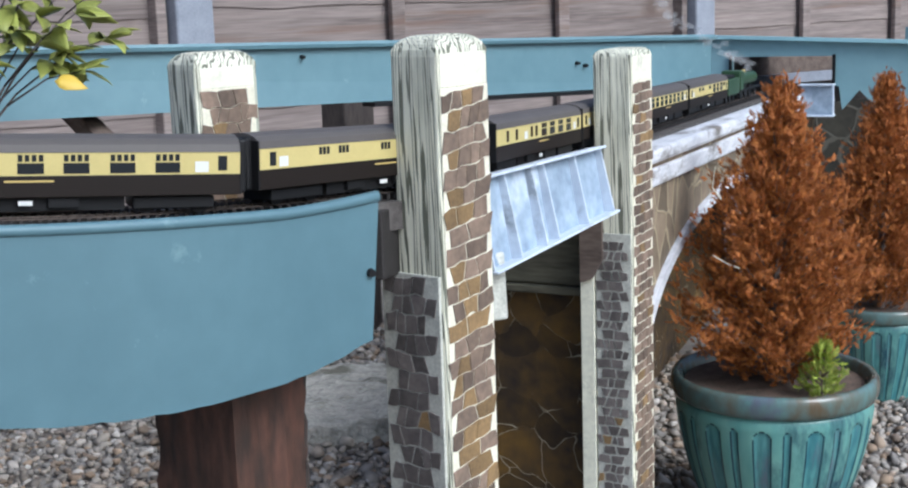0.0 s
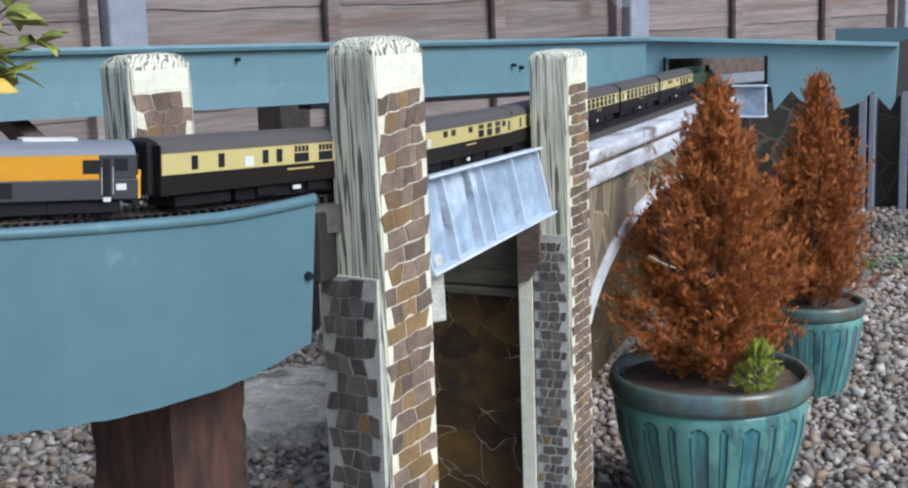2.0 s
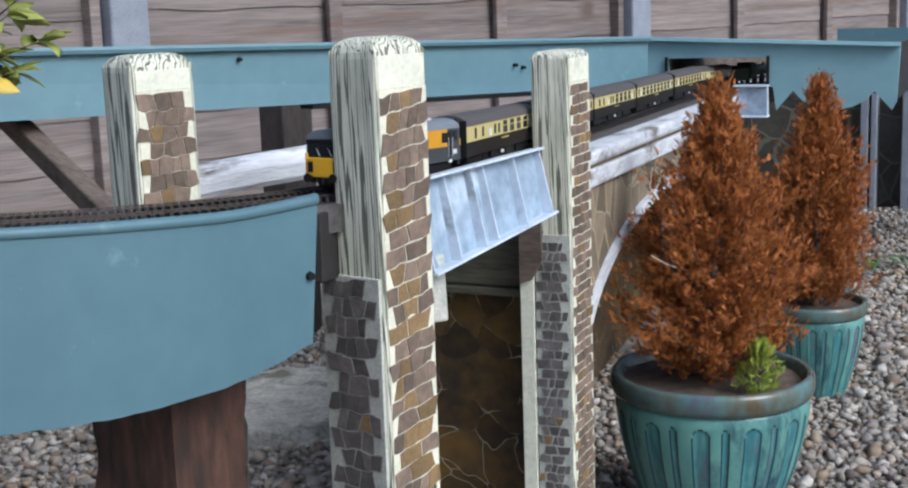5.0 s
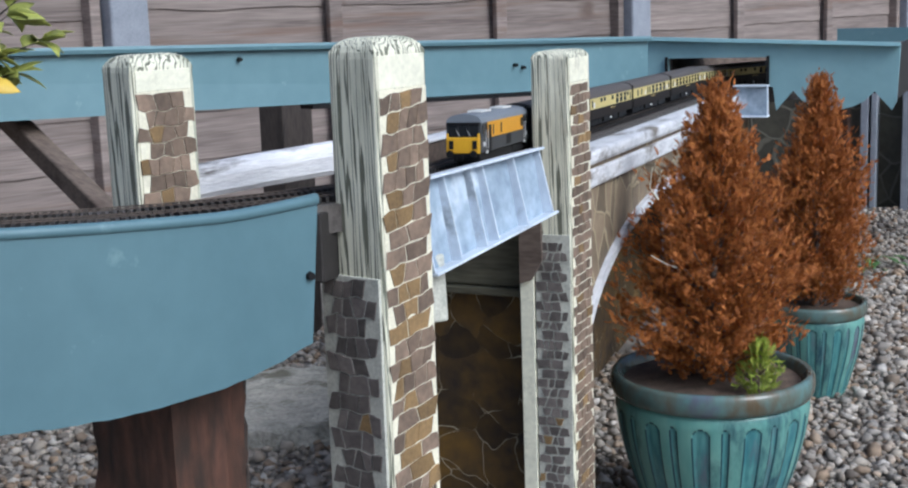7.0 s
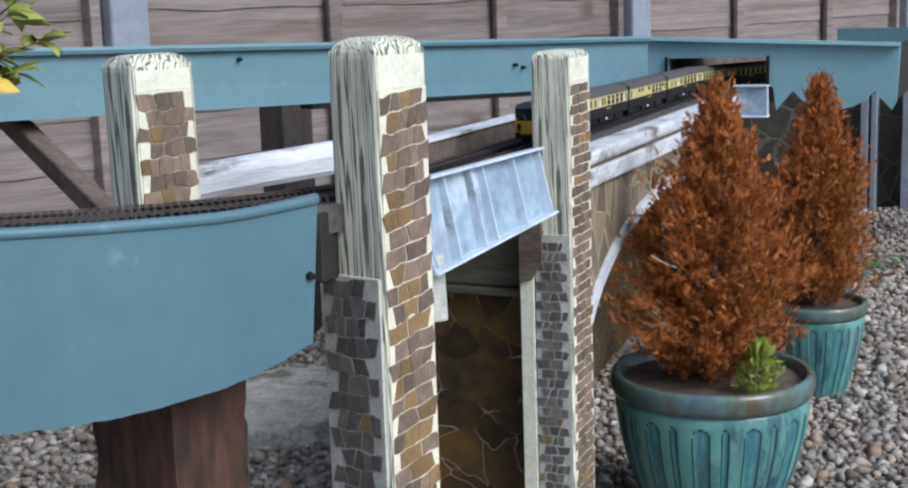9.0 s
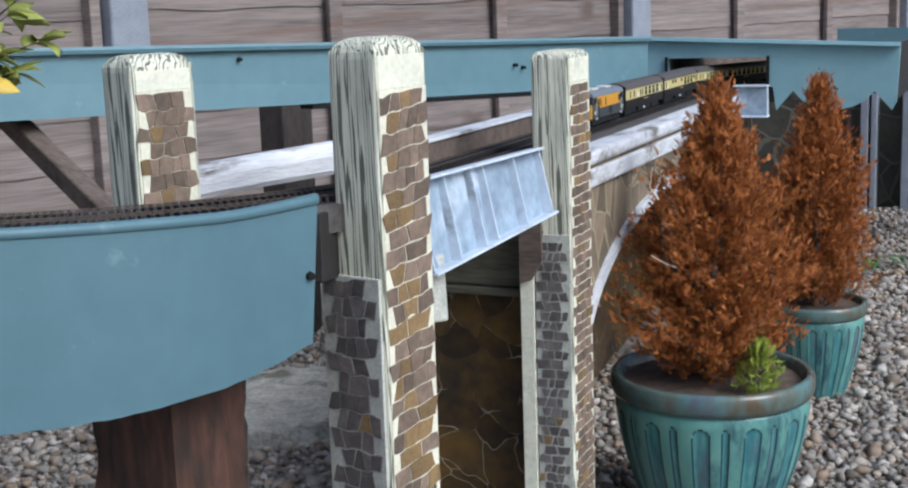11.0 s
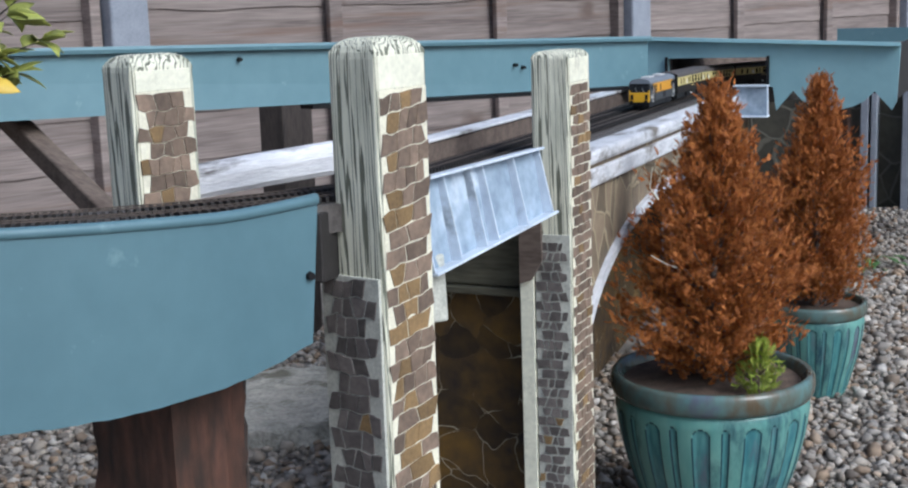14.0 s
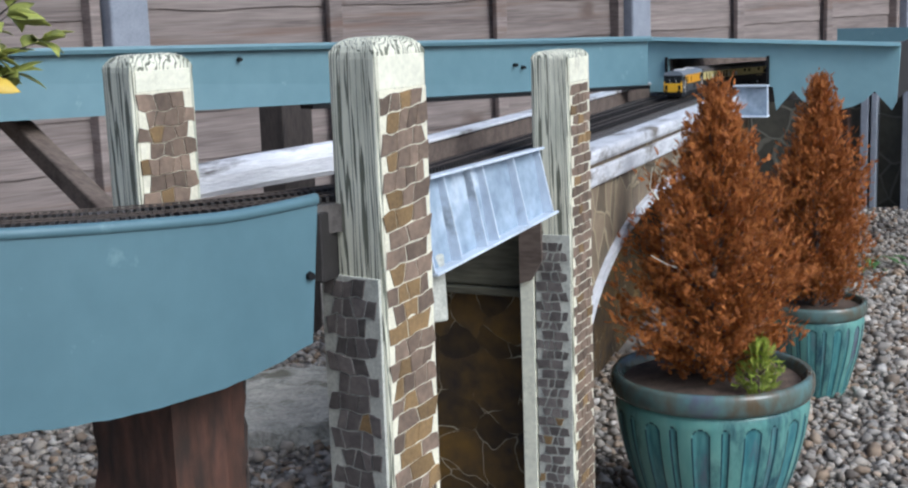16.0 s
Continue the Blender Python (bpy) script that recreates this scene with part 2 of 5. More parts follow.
def thing(name, label, category, m=None, group="", kind="", plan="flat"):
    """An empty for a thing; plan: flat (in units of the plan), bent (on the climbing line) or none (in metres)."""
    ob = new(name)
    ob.empty_display_size = 0.05
    m = m or Matrix()
    if plan == "none":
        ob.matrix_basis = m
    else:
        PLAN_POSE[ob.name] = m.copy()
        if plan == "bent":
            BENT.add(ob.name)
        if plan == "stiff":
            SET_AT[ob.name] = rise(m.translation)
        at = m.copy()
        at.translation = metres(m.translation, plan == "bent", SET_AT.get(ob.name)) if m.translation.length else Vector()
        ob.matrix_basis = at
    return tagged(ob, label, category, group, kind)


def block(bm, x0, x1, y0, y1, z0, z1, bevel=0.0, m=None):
    """A box, its edges rounded by bevel."""
    r = bmesh.ops.create_cube(bm, size=1.0)
    vs = r["verts"]
    for v in vs:
        v.co = Vector(((x0 + x1) / 2 + v.co.x * (x1 - x0), (y0 + y1) / 2 + v.co.y * (y1 - y0), (z0 + z1) / 2 + v.co.z * (z1 - z0)))
    if bevel:
        es = list({e for v in vs for e in v.link_edges})
        r2 = bmesh.ops.bevel(bm, geom=es, offset=bevel, segments=2, profile=0.5, affect="EDGES")
        vs = list({v for f in r2["faces"] for v in f.verts} | {v for v in vs if v.is_valid})
    if m is not None:
        bmesh.ops.transform(bm, matrix=m, verts=vs)
    return vs


def slab(*a, **k):
    bm = bmesh.new()
    block(bm, *a, **k)
    return bm


def extrude_outline(bm, pts, d0, d1, to):
    """A closed outline (u, v) drawn out from d0 to d1; to(u, v, d) gives the place."""
    a = [bm.verts.new(to(u, v, d0)) for u, v in pts]
    b = [bm.verts.new(to(u, v, d1)) for u, v in pts]
    n = len(pts)
    bm.faces.new(a), bm.faces.new(b[::-1])
    for i in range(n):
        bm.faces.new((a[i], b[i], b[(i + 1) % n], a[(i + 1) % n]))
    bmesh.ops.recalc_face_normals(bm, faces=bm.faces)
    return bm


def sweep(bm, line, section, closed=True):
    """A section (side, up) carried along a plan line of (x, y, z); side is to the right of the way."""
    rings = []
    for i, p in enumerate(line):
        a, b = Vector(line[max(i - 1, 0)]), Vector(line[min(i + 1, len(line) - 1)])
        d = (b - a)
        d.z = 0
        d.normalize()
        r = Vector((d.y, -d.x, 0))
        rings.append([bm.verts.new(Vector(p) + r * s + Vector((0, 0, u))) for s, u in section])
    k = len(section)
    for i in range(len(rings) - 1):
        for j in range(k if closed else k - 1):
            bm.faces.new((rings[i][j], rings[i + 1][j], rings[i + 1][(j + 1) % k], rings[i][(j + 1) % k]))
    if closed:
        bm.faces.new(rings[0][::-1]), bm.faces.new(rings[-1])
    bmesh.ops.recalc_face_normals(bm, faces=bm.faces)
    return bm


def tube(bm, a, b, r0, r1, seg=6):
    a, b = Vector(a), Vector(b)
    q = (b - a).to_track_quat("Z", "Y").to_matrix()
    A = [bm.verts.new(a + q @ Vector((r0 * math.cos(2 * math.pi * i / seg), r0 * math.sin(2 * math.pi * i / seg), 0))) for i in range(seg)]
    B = [bm.verts.new(b + q @ Vector((r1 * math.cos(2 * math.pi * i / seg), r1 * math.sin(2 * math.pi * i / seg), 0))) for i in range(seg)]
    for i in range(seg):
        bm.faces.new((A[i], A[(i + 1) % seg], B[(i + 1) % seg], B[i]))
    bm.faces.new(A[::-1]), bm.faces.new(B)


def lathe(bm, prof, seg=48):
    rings = []
    for r, z in prof:
        rings.append([bm.verts.new((r * math.cos(2 * math.pi * i / seg), r * math.sin(2 * math.pi * i / seg), z)) for i in range(seg)])
    for a, b in zip(rings, rings[1:]):
        for i in range(seg):
            bm.faces.new((a[i], a[(i + 1) % seg], b[(i + 1) % seg], b[i]))
    bm.faces.new(rings[0][::-1])
    bm.faces.new(rings[-1])
    return rings


# ---- plan: the double track, its curve at the near end, the straight over the bridge, the far curve ----
RAIL_Z = 0.55
STRAIGHT = FAR_Y - 1.505


def on_track(s, out=0.0):
    """The rear track's middle at s metres from the end of the near curve; out: metres to the right of it."""
    if s < 0:
        a = -s / 0.522
        r = 0.522 + out
        return NEAR_C.x + r * math.cos(a), NEAR_C.y - r * math.sin(a)
    if s < STRAIGHT:
        return -0.686 + out, 1.505 + s
    a = (s - STRAIGHT) / 0.9
    return FAR_C.x - (0.9 - out) * math.cos(a), FAR_C.y + (0.9 - out) * math.sin(a)


def track_line(s0, s1, out, z, step=0.03):
    n = max(2, int((s1 - s0) / step))
    return [(*on_track(s0 + (s1 - s0) * i / n, out), z) for i in range(n + 1)]


# ---- ground, fence ----
bm = bmesh.new()
bmesh.ops.create_grid(bm, x_segments=2, y_segments=2, size=150)
GRAVEL_BASE = mat("grey_gravel", (0.26, 0.235, 0.205), (0.13, 0.115, 0.1), 45, 0.95, 0.9)
tagged(part("ground", bm, GRAVEL_BASE), "grey pea gravel spread over the garden", "ground", kind="structure")

FENCE_AT, FENCE_DIR = Vector((-1.833, 2.376)), Vector((0.365, 0.931)).normalized()
fence = thing("fence", "weathered overlapping board fence with concrete posts", "fence", Matrix.Translation((FENCE_AT.x, FENCE_AT.y, 0)) @ pose(0, 0, 0, 0, 0, math.degrees(math.atan2(FENCE_DIR.y, FENCE_DIR.x))), kind="structure", plan="none")
BAY = 0.6


def waney_board(seed):
    """A rough-sawn board a metre long, its lower edge uneven."""
    rnd = random.Random(seed)
    bm, n = bmesh.new(), 24
    rows = []
    low = 0
    for i in range(n + 1):
        x = i / n
        low = 0.7 * low + rnd.uniform(-0.004, 0.004)
        rows.append([bm.verts.new(v) for v in ((x, -0.010, -0.066 + low), (x, -0.005, 0.066), (x, 0.001, 0.066), (x, -0.002, -0.066 + low))])
    for a, b in zip(rows, rows[1:]):
        for k in range(4):
            bm.faces.new((a[k], b[k], b[(k + 1) % 4], a[(k + 1) % 4]))
    bm.faces.new(rows[0][::-1]), bm.faces.new(rows[-1])
    bmesh.ops.recalc_face_normals(bm, faces=bm.faces)
    me = bpy.data.meshes.new("board")
    bm.to_mesh(me)
    bm.free()
    me.materials.append(FENCE)
    return me


BOARDS = [waney_board(k) for k in range(6)]
rng = random.Random(4)
for panel in range(-1, 3):
    x0 = panel * 3 * BAY + 0.045
    for row in range(13):
        b = new("board", rng.choice(BOARDS))
        b.parent = fence
        b.matrix_basis = Matrix.Translation((x0, 0.012, 0.1 + row * 0.113 + rng.uniform(-0.006, 0.006))) @ pose(0, 0, 0, 0, rng.uniform(-0.25, 0.25)) @ Matrix.Diagonal((3 * BAY - 0.09, 1, 1, 1))
    part("post", slab(-0.047, 0.047, -0.06, 0.05, 0, 1.65, bevel=0.006), CONCRETE, fence, "blue-grey concrete fence post", pose(panel * 3 * BAY, 0, 0))
    part("post_edge", slab(-0.078, -0.052, -0.03, 0.01, 0, 1.6, bevel=0.003), FENCE, fence, "", pose(panel * 3 * BAY, 0, 0))
    for k in (1, 2):
        part("batten", slab(-0.021, 0.021, -0.028, -0.0105, 0.05, 1.6, bevel=0.003), FENCE, fence, "", pose(panel * 3 * BAY + k * BAY, 0, 0))

# ---- viaduct ----
via = thing("viaduct", "stone-faced model viaduct with white coping and one wide arch", "viaduct", kind="structure", plan="bent")
bm = bmesh.new()
sweep(bm, track_line(-1.3, 2.6, 0.02, RAIL_Z - 0.009), [(-0.073, 0.0), (0.058, 0.0), (0.058, -0.03), (-0.073, -0.03)])
part("deck", bm, DECK, via, "dark ballasted deck")
part("deck_edge", slab(-0.61, -0.593, 1.68, 2.72, RAIL_Z - 0.04, RAIL_Z - 0.0105), DECK, via)


def crazy_stone(name, a, b, line, scale, width, broken=0.0):
    """Irregular flat stones with pale raised joints, drawn by cell edges."""
    m = mat(name, a, b, 9, 0.8, 0.0, 6)
    n, l = m.node_tree.nodes, m.node_tree.links
    p = n["Principled BSDF"]
    base = p.inputs["Base Color"].links[0].from_socket
    tc = n["Texture Coordinate"]
    wob = n.new("ShaderNodeTexNoise")
    wob.inputs["Scale"].default_value = 18
    l.new(tc.outputs["Object"], wob.inputs[0])
    add = n.new("ShaderNodeMix")
    add.data_type, add.blend_type = "RGBA", "LINEAR_LIGHT"
    add.inputs[0].default_value = 0.009
    l.new(tc.outputs["Object"], add.inputs[6]), l.new(wob.outputs[1], add.inputs[7])
    ed, cell = n.new("ShaderNodeTexVoronoi"), n.new("ShaderNodeTexVoronoi")
    ed.feature = "DISTANCE_TO_EDGE"
    for v in (ed, cell):
        v.inputs["Scale"].default_value = scale
        l.new(add.outputs[2], v.inputs["Vector"])
    hs, mr = n.new("ShaderNodeHueSaturation"), n.new("ShaderNodeMapRange")
    mr.inputs[3].default_value, mr.inputs[4].default_value = 0.45, 1.5
    l.new(cell.outputs["Color"], mr.inputs[0]), l.new(mr.outputs[0], hs.inputs["Value"]), l.new(base, hs.inputs["Color"])
    rp = n.new("ShaderNodeValToRGB")
    rp.color_ramp.elements[0].position, rp.color_ramp.elements[1].position = width, width * 1.8
    rp.color_ramp.elements[0].color, rp.color_ramp.elements[1].color = (1, 1, 1, 1), (0, 0, 0, 1)
    l.new(ed.outputs["Distance"], rp.inputs[0])
    mm = n.new("ShaderNodeMix")
    mm.data_type = "RGBA"
    fac = rp.outputs[0]
    if broken:
        wear, cut, keep = n.new("ShaderNodeTexNoise"), n.new("ShaderNodeMapRange"), n.new("ShaderNodeMath")
        wear.inputs["Scale"].default_value, wear.inputs["Detail"].default_value = 16, 3
        cut.inputs[1].default_value, cut.inputs[2].default_value = 0.47, 0.54
        keep.operation = "MULTIPLY"
        l.new(tc.outputs["Object"], wear.inputs[0]), l.new(wear.outputs[0], cut.inputs[0]), l.new(cut.outputs[0], keep.inputs[0]), l.new(fac, keep.inputs[1])
        fac = keep.outputs[0]
        add.inputs[0].default_value = broken
    l.new(fac, mm.inputs[0]), l.new(hs.outputs[0], mm.inputs[6])
    mm.inputs[7].default_value = (*line, 1)
    l.new(mm.outputs[2], p.inputs["Base Color"])
    bp = n.new("ShaderNodeBump")
    bp.inputs["Strength"].default_value, bp.inputs["Distance"].default_value = 0.5, 0.003
    l.new(rp.outputs[0], bp.inputs["Height"]), l.new(bp.outputs[0], p.inputs["Normal"])
    return m


CRAZY = crazy_stone("brown_crazy_stone", (0.26, 0.2, 0.13), (0.15, 0.115, 0.08), (0.34, 0.28, 0.18), 19, 0.02)
# ochre-patched stone, its tones sunk to hold the shade below the deck
SHADED_STONE = crazy_stone("shaded_rear_stone", (0.12, 0.066, 0.01), (0.022, 0.016, 0.012), (0.4, 0.35, 0.24), 23, 0.0055, 0.026)
FACE_X, REAR_X, Y0, Y1 = -0.558, -0.738, 1.70, 2.85
ARCH_Y, ARCH_A, ARCH_B, ARCH_Z = 2.2, 0.52, 0.2, 0.245


def arch_point(a, grow=0.0):
    return ARCH_Y - (ARCH_A + grow) * math.cos(a), ARCH_Z + (ARCH_B + grow) * math.sin(a)


outline = [(Y0 - 0.03, -0.1), (Y0 - 0.03, 0.54), (Y1, 0.54), (Y1, -0.1), (ARCH_Y + ARCH_A, -0.1)]
outline += [arch_point(math.pi * (1 - i / 40)) for i in range(41)] + [(ARCH_Y - ARCH_A, -0.1)]
bm = extrude_outline(bmesh.new(), outline, FACE_X, FACE_X - 0.03, lambda u, v, d: (d, u, v))
part("front_wall", bm, CRAZY, via, "brown crazy-stone front wall with an arch")
bm = bmesh.new()
pts = [arch_point(math.pi * (1 - i / 40), 0.004) for i in range(41)] + [arch_point(math.pi * i / 40, -0.012) for i in range(41)]
extrude_outline(bm, pts, FACE_X + 0.008, FACE_X - 0.032, lambda u, v, d: (d, u, v))
part("arch_ring", bm, WHITE, via, "white-painted arch ring")
part("rear_wall", slab(REAR_X - 0.03, REAR_X, 1.702, 2.8, -0.1, 0.52), SHADED_STONE, via, "shaded brown crazy-stone rear wall")
part("coping", slab(-0.592, -0.548, Y0, 2.72, 0.522, 0.543, bevel=0.006), WHITE, via, "flaking white coping")
part("ledge", slab(-0.575, -0.552, Y0, 2.72, 0.49, 0.515, bevel=0.003), WHITE, via, "white-painted string course")
part("pier", slab(-0.83, -0.6, 1.672, 1.7, -0.1, 0.53), SHADED_STONE, via, "stone-faced pier")
part("bearer", slab(-0.83, -0.626, 1.655, 1.671, 0.361, 0.5, bevel=0.003), MOSSY_WOOD, via, "mossy timber bearer under the deck")
part("bearer_lip", slab(-0.83, -0.626, 1.648, 1.671, 0.349, 0.36, bevel=0.002), MOSSY_WOOD, via, "mossy lower edge of the bearer")
part("rear_parapet", slab(-0.757, -0.735, 1.5, 2.7, 0.53, 0.565), OLD_WOOD, via, "brown rear parapet board")
part("rear_coping", slab(-0.762, -0.731, 1.5, 2.7, 0.5655, 0.5705, bevel=0.002), WHITE, via, "white top of the rear parapet")

# ---- tracks ----
for name, out, first_s in (("rear_track", 0.0, -1.25), ("front_track", 0.05, -1.25)):
    tr = thing(name, "tarnished model railway track on black sleepers", "railway track", group="bridge tracks", kind="structure", plan="bent")
    for side in (-0.00825, 0.00825):
        part("rail", sweep(bmesh.new(), track_line(first_s, 2.6, out + side, RAIL_Z - 0.0007), [(-0.0005, -0.0007), (-0.0005, 0.0007), (0.0005, 0.0007), (0.0005, -0.0007)]), RAIL, tr)
    bm = bmesh.new()
    s = first_s
    while s < 2.6:
        x, y = on_track(s, out)
        x2, y2 = on_track(s + 0.002, out)
        block(bm, -0.0019, 0.0019, -0.0165, 0.0165, -0.006, 0.0, m=pose(x, y, RAIL_Z - 0.0014, 0, 0, math.degrees(math.atan2(y2 - y, x2 - x))))
        s += 0.0085
    tagged(part("sleepers", bm, SLEEPER, tr, "black sleepers"), kind="stuff")

# ---- gate posts ----
def rounded_post(bm, w, d, h, r=0.02):
    vs = block(bm, 0, w, 0, d, -0.25, h)
    top = [e for e in bm.edges if all(v.co.z > h - 1e-5 for v in e.verts)]
    bmesh.ops.bevel(bm, geom=top, offset=r, segments=5, profile=0.5, affect="EDGES")
    up = [e for e in bm.edges if abs(e.verts[0].co.z - e.verts[1].co.z) > 0.1]
    bmesh.ops.bevel(bm, geom=up, offset=0.003, segments=2, profile=0.5, affect="EDGES")


def gate_post(x, y, turn, w, d, top, label, r):
    p = thing("gate_post", label, "post", pose(x, y, 0, 0, 0, turn), group="bridge gate posts", plan="stiff")
    bm = bmesh.new()
    rounded_post(bm, w, d, top, r)
    part("timber", bm, CREAM, p, "cream-painted weathered timber with open grain", smooth=False)
    return p


# local x runs across the track, local y along it; the origin is the corner towards the bench
near_post = gate_post(-0.684, 1.235, -13, 0.064, 0.086, 0.716, "cream-painted timber gate post faced with small brown stones", 0.022)
far_post = gate_post(-0.607, 1.64, 0, 0.052, 0.088, 0.682, "slim cream gate post faced with grey stones beside the viaduct", 0.012)
rear_post = gate_post(-0.9802, 1.2367, -18, 0.055, 0.088, 0.702, "flaking cream gate post behind the track", 0.02)

# ---- plate girders ----
def plate_girder(length, height, ribs, m, label, deep=0.0):
    """ribs: where the stiffeners stand, as shares of the length; deep: how much deeper the first end is."""
    def fit(bm):
        for v in bm.verts:
            if v.co.z < height / 2:
                v.co.z -= deep * (1 - v.co.y / length)
        return bm

    g = thing("plate_girder", label, "girder", m, group="plate girders", plan="stiff")
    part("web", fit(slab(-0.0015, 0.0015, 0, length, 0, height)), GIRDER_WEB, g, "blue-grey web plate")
    part("flange", slab(-0.012, 0.0164, -0.003, length + 0.006, height, height + 0.0035, bevel=0.001), GIRDER, g)
    part("flange", fit(slab(-0.012, 0.0203, -0.003, length + 0.008, -0.0035, 0, bevel=0.001)), GIRDER, g)
    for share in ribs:
        y = length * share
        bm = slab(0.0015, 0.0105, y - 0.0012, y + 0.0012, 0, height)
        for v in bm.verts:
            if v.co.x > 0.005 and v.co.z < 0.01:
                v.co.x = 0.016
        part("stiffener", fit(bm), GIRDER, g)
    return g


plate_girder(0.324, 0.083, (0.0, 0.2, 0.4, 0.5, 0.76, 1.0), pose(-0.618, 1.306, 0.4703, 0, -9.5, -5), "pale blue-grey plate girder with upright stiffeners", 0.019)
plate_girder(0.06, 0.058, (0.0, 0.5, 1.0), pose(-0.492, 2.69, 0.503, 0, 0, 90), "small pale plate girder at the end of the viaduct")

# ---- fasciae ----
def fascia_near():
    f = thing("fascia_near", "turquoise curved fascia board round the track's end", "fascia", kind="structure", plan="bent")
    line, low = [], []
    for i in range(71):
        a = 118 - 86.7 * i / 70
        r = 0.622
        z = 0.546 + 0.009 * max(0.0, (41 - a) / 10.2) ** 1.3
        x, y = NEAR_C.x + r * math.cos(radians(a)), NEAR_C.y - r * math.sin(radians(a))
        line.append((x, y, z))
        low.append(float(np.interp(a, (31.9, 35, 38, 40.9, 46.4, 51.7, 56.8, 62), (0.403, 0.390, 0.380, 0.373, 0.362, 0.354, 0.350, 0.347))) + 0.002 * noise.noise((i * 1.7, 0, 0)))
    bm = bmesh.new()
    rings = []
    for i, ((x, y, z), lo) in enumerate(zip(line, low)):
        d = (Vector((x, y)) - NEAR_C).normalized() * 0.004
        a = radians(118 - 86.7 * i / 70 + 1.3 * (i / 70) ** 12)       # the end is cut on a slant
        lx, ly = NEAR_C.x + 0.622 * math.cos(a), NEAR_C.y - 0.622 * math.sin(a)
        rings.append([bm.verts.new(v) for v in ((x + d.x, y + d.y, z), (lx + d.x, ly + d.y, lo), (lx - d.x, ly - d.y, lo), (x - d.x, y - d.y, z))])
    for p, q in zip(rings, rings[1:]):
        for k in range(4):
            bm.faces.new((p[k], q[k], q[(k + 1) % 4], p[(k + 1) % 4]))
    bm.faces.new(rings[0][::-1]), bm.faces.new(rings[-1])
    bmesh.ops.recalc_face_normals(bm, faces=bm.faces)
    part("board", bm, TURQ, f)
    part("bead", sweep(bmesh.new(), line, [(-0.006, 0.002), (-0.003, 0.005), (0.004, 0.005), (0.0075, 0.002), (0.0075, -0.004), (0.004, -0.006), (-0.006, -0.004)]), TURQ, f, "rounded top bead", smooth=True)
    bm = bmesh.new()
    x, y, z = line[-2]
    d = (Vector((x, y)) - NEAR_C).normalized()
    tube(bm, (x + d.x * 0.003, y + d.y * 0.003, 0.475), (x + d.x * 0.009, y + d.y * 0.009, 0.475), 0.005, 0.004, 10)
    part("bolt", bm, BLACK, f, "dark bolt head")


fascia_near()
fl = thing("fascia_rear", "turquoise fascia board along the raised track bed", "fascia", kind="structure")
bm = bmesh.new()
A, B, C2, D2 = Vector((-1.328, 1.46, 0.701)), Vector((-0.742, 2.71, 0.661)), Vector((-0.742, 2.71, 0.565)), Vector((-1.326, 1.45, 0.603))
d = (A - B).normalized() * 1.2
off = Vector((-0.012, 0.005, 0))
vs = [bm.verts.new(v) for v in (A + d, B, C2, D2 + d)]
vs2 = [bm.verts.new(v.co + off) for v in vs]
bm.faces.new(vs), bm.faces.new(vs2[::-1])
for i in range(4):
    bm.faces.new((vs[i], vs2[i], vs2[(i + 1) % 4], vs[(i + 1) % 4]))
bmesh.ops.recalc_face_normals(bm, faces=bm.faces)
part("board", bm, TURQ_LIT, fl)

fr = thing("fascia_end", "turquoise end board with an opening for the track and a scalloped edge", "fascia", kind="structure", plan="bent")
pts = [(-0.742, 0.661), (-0.24, 0.641), (-0.245, 0.53), (-0.253, 0.514)]
def scallop(x0, x1, z, cusp, n=8):
    return [(x0 + (x1 - x0) * i / n, cusp - (cusp - z) * math.sin(math.pi * i / n) ** 0.6) for i in range(n + 1)]
pts += [(-0.286, 0.55)] + scallop(-0.286, -0.442, 0.514, 0.552)[1:] + [(-0.475, 0.513), (-0.482, 0.56), (-0.495, 0.56), (-0.495, 0.619), (-0.695, 0.619), (-0.695, 0.55), (-0.742, 0.55)]
part("board", extrude_outline(bmesh.new(), pts, 2.70, 2.712, lambda u, v, d: (u, d, v)), TURQ_LIT_END, fr)

part("side_board", slab(-0.254, -0.244, 2.712, 3.26, 0.535, 0.638), SLEEPER, fr, "dark side board")
lining = thing("tunnel_lining", "dark boarded lining of the tunnel behind the end board", "tunnel", kind="structure", plan="bent")
part("back_board", sweep(bmesh.new(), track_line(1.2, 2.1, -0.09, 0.5), [(-0.01, 0.0), (0.0, 0.0), (0.0, 0.118), (-0.01, 0.118)]), OLD_WOOD, lining)
part("roof_board", slab(-0.82, -0.25, 2.714, 2.97, 0.624, 0.63), SLEEPER, lining, "dark roof board of the tunnel")
part("opening_edge", slab(-0.702, -0.696, 2.696, 2.74, 0.59, 0.622), BLACK, lining, "dark edge of the opening")
part("opening_edge", slab(-0.495, -0.489, 2.696, 2.74, 0.56, 0.622), BLACK, lining, "dark edge of the opening")

# ---- timber under the near curve ----
leg = thing("sleeper_leg", "dark red-brown timber baulk standing under the curved fascia", "post", pose(-0.874, 1.174, 0, 0, 0, 83), plan="stiff")
bm = bmesh.new()
rows = []
